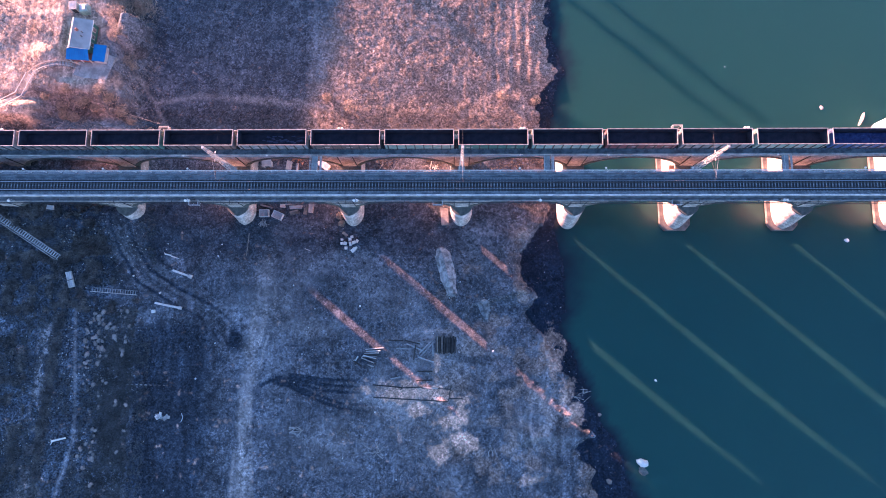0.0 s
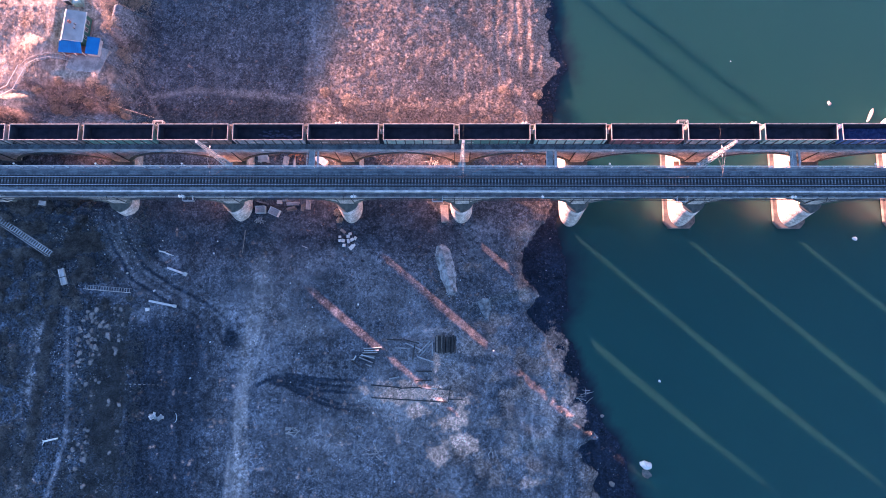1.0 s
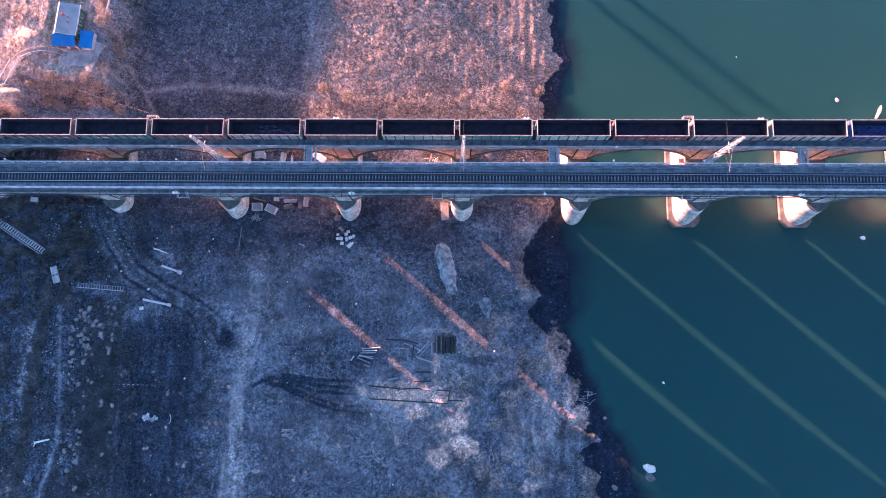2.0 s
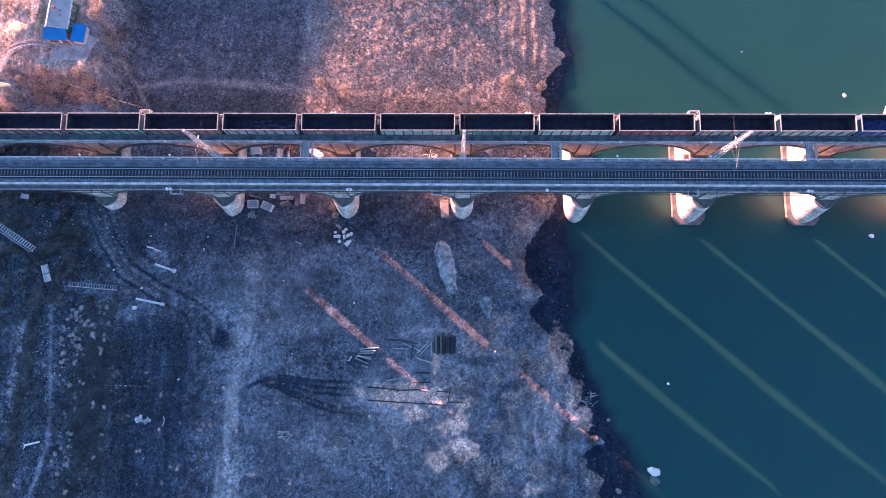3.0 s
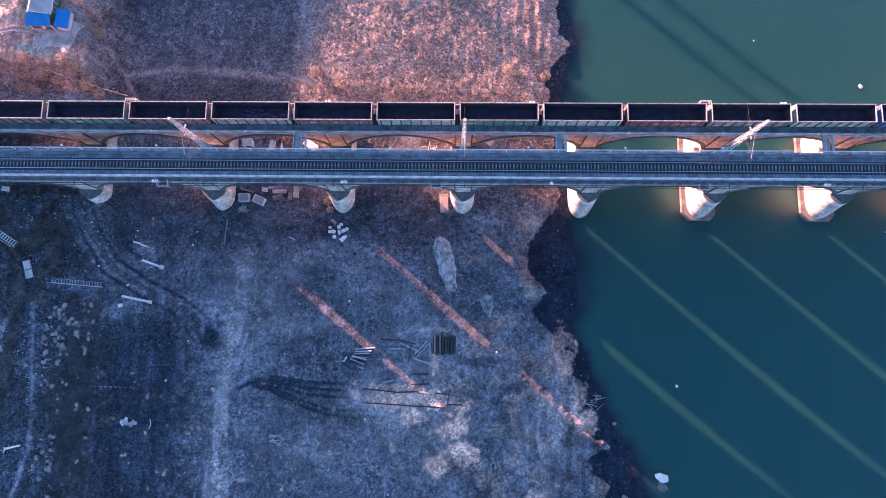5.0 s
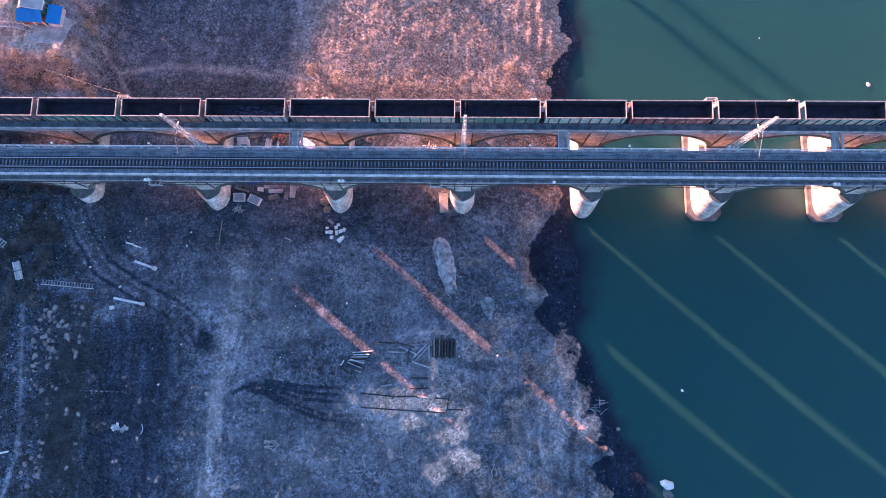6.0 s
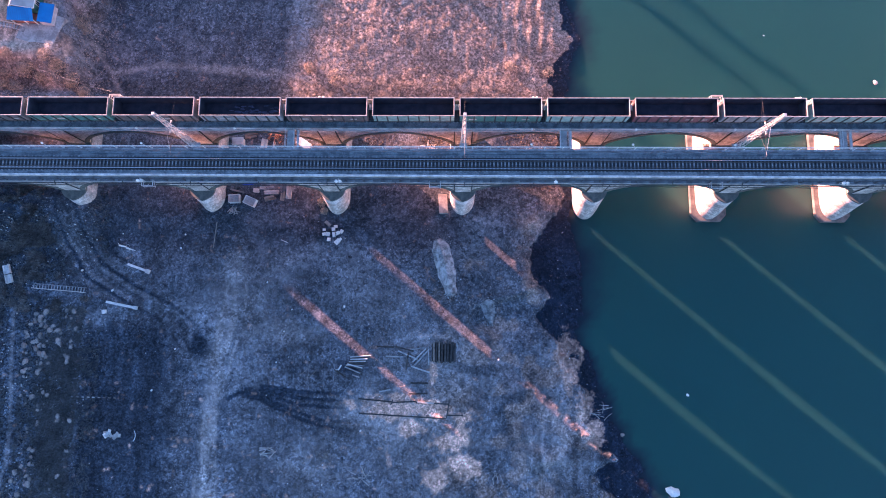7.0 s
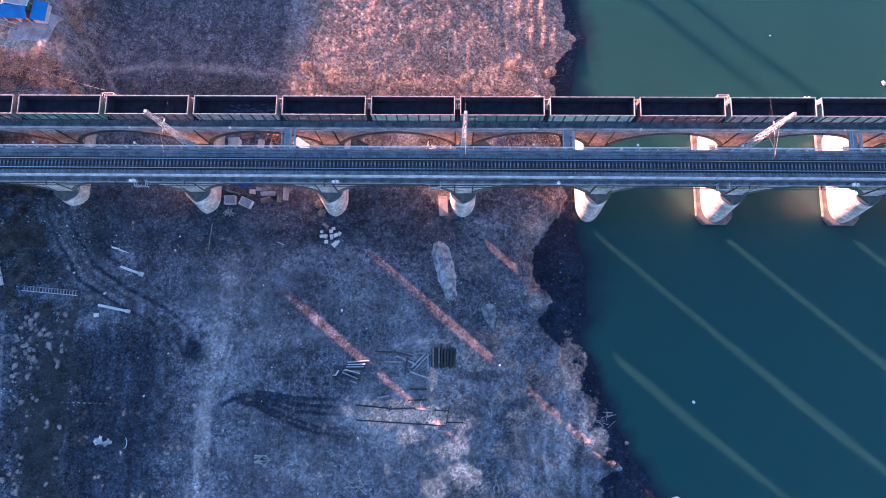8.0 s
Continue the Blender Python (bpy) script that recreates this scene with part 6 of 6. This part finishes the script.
grass("bank_weeds", "withered brown weeds in clumps on the stony bank", "weed", 44000, (-100, -63, 2, 24.5), lambda x, y, d: patches(x, y, 0.6, 174, 0.5, 0.6) * step(near_line(x, y, LINES["track"]), 3.2, 4.5) * step(near_line(x, y, [(-73.5, 6.6), (-63, 5.8)]), 1.0, 1.6) * step(near_line(x, y, [(-77.5, 10), (-76.5, 7.2)]), 1.2, 1.8), 0.42, 14)
grass("slope_weeds", "withered weeds over the broken ground", "weed", 14000, (-100, -84.5, -42, 4), lambda x, y, d: patches(x, y, 0.5, 176, 0.52, 0.6), 0.35, 15)
grass("yard_weeds", "sparse low weeds on bare soil", "scrub", 26000, (-62, 22, -42, 22), lambda x, y, d: 0.1 + 0.5 * patches(x, y, 0.12, 75, 0.5, 0.66), 0.07, 5)
grass("arch_weeds", "brown weeds under the arches", "brown", 6000, (-30, 24, 25.5, 38), lambda x, y, d: clear(x, y) * patches(x, y, 0.25, 76, 0.4, 0.6), 0.2, 6)


grass("strip_grass", "dark matted grass over the boulder strip", "scrub", 16000, (-72, -63.4, -42, 3), lambda x, y, d: step(x, -72, -68) * (0.4 + 0.6 * patches(x, y, 0.3, 77, 0.35, 0.55)), 0.25, 7)
grass("path_grass", "brown grass beside a footpath", "weed", 9000, (-81.5, -76.5, -42, 2), lambda x, y, d: np.clip(1.3 - np.abs(x + 79.3 - 0.06 * (y + 3)) / 1.2, 0, 1), 0.25, 8)
grass("pale_grass", "bleached straw lying in patches", "straw", 16000, (-16, 12, -32, 0), lambda x, y, d: np.maximum.reduce([blob(x, y, cx, cy, rx, ry) for cx, cy, rx, ry in ((-8, -14.4, 6, 1.5), (-5, -18.3, 2.2, 1.5), (5, -18.5, 1.5, 4), (1.0, -26.0, 2.8, 2.0), (4.5, -24, 2.4, 2.2), (2.5, -8.5, 2.0, 3.0))]), 0.06, 9)


grass("yard_straw", "pale wisps of straw scattered over bare soil", "straw", 15000, (-34, 26, -36, 14), lambda x, y, d: (0.12 + 0.75 * patches(x, y, 0.2, 78, 0.45, 0.68)) * (0.35 + 0.65 * step(x, -16, 2)), 0.055, 10)


def shrub(x, y, r, h, seed, mat="straw"):
    top = thing("shrub", "bare reddish-brown shrub in dry grass", "shrub", on(x, y), group="shrubs")
    rnd = random.Random(seed)
    stems, leaves = [], ([], [])
    for k in range(9):
        a, lean = rnd.uniform(0, 6.28), rnd.uniform(0.2, 0.9) * r
        tip = Vector((math.cos(a) * lean, math.sin(a) * lean, h * rnd.uniform(0.6, 1.0)))
        stems.append(rod((0, 0, -0.1), tip * 0.6, 0.04, 5, 0.025))
        stems.append(rod(tip * 0.6, tip + Vector((rnd.uniform(-0.2, 0.2), rnd.uniform(-0.2, 0.2), 0)), 0.025, 4, 0.01))
    for k in range(420):
        a, q = rnd.uniform(0, 6.28), math.sqrt(rnd.random())
        c = Vector((math.cos(a) * q * r, math.sin(a) * q * r, h * (1 - 0.5 * q * q) * rnd.uniform(0.3, 1.05)))
        u = Vector((rnd.uniform(-1, 1), rnd.uniform(-1, 1), rnd.uniform(-1, 1))) * 0.16
        w = Vector((rnd.uniform(-1, 1), rnd.uniform(-1, 1), rnd.uniform(-1, 1))) * 0.12
        o = len(leaves[0])
        leaves[0].extend([tuple(c - u), tuple(c + w), tuple(c + u)])
        leaves[1].append((o, o + 1, o + 2))
    tagged(part("stem", join(*stems), "wood", top), kind="stuff")
    tagged(part("foliage", leaves, mat, top), kind="stuff")


for k, (x, y, r) in enumerate(((-75.0, 46.5, 1.3), (-73.2, 45.0, 1.0), (-70.0, 47.0, 1.2), (-68.5, 44.5, 1.1), (-66.5, 42.5, 0.9), (-80.0, 43.5, 1.2), (-83.0, 47.0, 1.0), (-78.2, 48.5, 0.9), (-67.8, 56.0, 1.1), (-66.8, 60.5, 1.3),
                               (-68.0, 65.0, 1.2), (-67.0, 70.0, 1.4), (-19.4, 46.9, 1.6), (-24.6, 49.0, 1.0), (-21.0, 22.4, 0.9), (-20.6, 20.8, 0.7), (14.0, 50.0, 1.0), (21.5, 49.0, 1.1), (-62.0, 40.5, 0.9), (-86.0, 62.0, 1.5), (-82.5, 71.0, 1.8),
                               (-69.6, 65.4, 1.3), (-69.0, 62.6, 1.4), (-68.4, 59.6, 1.3), (-67.6, 57.2, 1.5), (-66.8, 55.2, 1.2), (-75.6, 46.0, 1.7), (-71.2, 48.2, 1.4), (-69.6, 47.0, 1.7), (-68.2, 45.0, 1.5), (-77.8, 42.9, 1.3), (-66.6, 42.9, 1.4), (-80.2, 45.4, 1.3))):
    shrub(x, y, r, r * (1.75 if x > -70 and 58 < y < 66 else 1.15), 500 + k)


def pebbles(name, label, mat, n, box_, keep, seed, lo, hi):
    """Loose stones and clods too small to count."""
    rng = np.random.default_rng(seed)
    x, y = rng.uniform(box_[0], box_[1], n), rng.uniform(box_[2], box_[3], n)
    d = inland(x, y)
    ok = (d > 0.3) & (rng.random(n) < keep(x, y, d))
    x, y = x[ok], y[ok]
    z = height(x, y)
    k = len(x)
    r = lo + (hi - lo) * rng.random(k) ** 3
    turn = rng.uniform(0, 6.28, k)
    v = np.empty((k, 6, 3))
    for i in range(5):
        a = turn + i * 2 * math.pi / 5
        q = r * rng.uniform(0.7, 1.25, k)
        v[:, i] = np.stack([x + q * np.cos(a), y + q * np.sin(a), z - 0.02], -1)
    v[:, 5] = np.stack([x + 0.2 * r, y, z + r * 0.7], -1)
    f = (np.arange(k)[:, None, None] * 6 + np.array([[i, (i + 1) % 5, 5] for i in range(5)])[None]).reshape(-1, 3)
    return tagged(mesh_object(name, (v.reshape(-1, 3), f), mat), label, "loose stones", kind="stuff")


M["pebble"] = material("pale_pebble", (0.5, 0.47, 0.44), (0.24, 0.22, 0.21), spread=0.5, island=True, scale=2)
M["clod"] = material("dark_clod", (0.06, 0.058, 0.06), (0.03, 0.029, 0.03), spread=0.4, island=True, scale=2)
pebbles("yard_stones", "pale stones scattered over bare soil", "pebble", 3000, (-62, 30, -40, 22), lambda x, y, d: 0.15 + 0.5 * patches(x, y, 0.15, 91, 0.45, 0.65), 91, 0.03, 0.14)
pebbles("yard_clods", "dark clods scattered over bare soil", "clod", 14000, (-62, 30, -40, 22), lambda x, y, d: 0.3 + 0.7 * patches(x, y, 0.15, 92, 0.45, 0.65), 92, 0.03, 0.1)
pebbles("bank_stones", "grey stones strewn over the rubble bank", "pebble", 9000, (-100, -62, -42, 24), lambda x, y, d: 0.1 + 0.8 * patches(x, y, 0.25, 93, 0.5, 0.62), 93, 0.04, 0.2)
pebbles("shore_stones", "pale stones along the wet shore", "pebble", 9000, (15, 42, -42, 84), lambda x, y, d: 0.15 * (d < 6), 94, 0.03, 0.14)
pebbles("field_clods", "dark clods over the dry field", "clod", 16000, (-66, 28, 38, 84), lambda x, y, d: 0.2 + 0.6 * patches(x, y, 0.2, 95, 0.45, 0.62), 95, 0.04, 0.16)


# ---- trees up the valley, whose long shadows cross the field and the river ----
def tree(x, y, h, r, seed):
    top = thing("tree", "tall bare poplar with a narrow twiggy crown", "tree", on(x, y), group="poplars")
    rnd = random.Random(seed)
    part("trunk", join(rod((0, 0, -0.3), (0.1, 0.05, h * 0.5), 0.28, 8, 0.17), rod((0.1, 0.05, h * 0.5), (0.05, 0.1, h), 0.17, 7, 0.03)), "wood", top)
    for k in range(16):
        a, z = rnd.uniform(0, 6.28), h * rnd.uniform(0.2, 0.8)
        tip = Vector((math.cos(a) * r * 0.8, math.sin(a) * r * 0.8, z + h * 0.18))
        part("limb", rod((0.05, 0.05, z), tip, 0.08, 5, 0.02), "wood", top)
    v, f = [], []
    for k in range(650):
        a, q, t = rnd.uniform(0, 6.28), math.sqrt(rnd.random()), rnd.uniform(0.15, 1.02)
        w = r * q * (0.35 + 0.65 * math.sin(math.pi * min(1, t * 0.95)) ** 0.6) * (0.75 + 0.4 * math.sin(5 * a + 9 * t))
        c = Vector((math.cos(a) * w, math.sin(a) * w, h * t))
        u = Vector((rnd.uniform(-1, 1), rnd.uniform(-1, 1), rnd.uniform(-1, 1))) * 0.24
        e = Vector((rnd.uniform(-1, 1), rnd.uniform(-1, 1), rnd.uniform(-1, 1))) * 0.18
        o = len(v)
        v.extend([tuple(c - u), tuple(c + e), tuple(c + u)])
        f.append((o, o + 1, o + 2))
    tagged(part("crown", (v, f), "scrub", top), kind="stuff")


for k, (x, y, h, r) in enumerate(((-31, 97, 9.0, 1.5), (-9, 107, 11.5, 1.7), (-1.5, 108, 12.0, 1.9), (-38, 101, 7.5, 1.6))):
    tree(x, y, h, r, 900 + k)

cable = thing("overhead_cable", "thin pale cable from the viaduct down to the knoll", "cable")
a, b = Vector((-53.9, 38.0, 16.4)), Vector(on(-76.0, 46.8, 1.2))
sag = [a.lerp(b, k / 8) - Vector((0, 0, 1.0 * math.sin(math.pi * k / 8))) for k in range(9)]
part("wire", join(*[rod(p, q, 0.01, 5) for p, q in zip(sag[:-1], sag[1:])]), "galv", cable)
part("post", rod(Vector(on(-76.0, 46.8, -0.2)), b + Vector((0, 0, 0.1)), 0.07, 6), "wood", cable)

# ---- track beds: sleepers ----
def sleepers(yc, name, label):
    top = thing(name, label, "railway sleepers", (0, yc, DECK + 0.5), kind="structure")
    first = None
    for k in range(300):
        x = -88.0 + 0.6 * k
        if first is None:
            first = part("sleeper", join(box(-0.13, 0.13, -1.35, -0.38, -0.06, 0.07, 0.03), box(-0.11, 0.11, -0.38, 0.38, -0.06, 0.05, 0.02), box(-0.13, 0.13, 0.38, 1.35, -0.06, 0.07, 0.03)), "sleeper", top)
            first.location.x = x
        else:
            again(first, top, pose(x, 0, 0))


sleepers(FRONT, "front_track_sleepers", "row of grey concrete sleepers in ballast")
sleepers(BACK, "rear_track_sleepers", "row of grey concrete sleepers under the train")
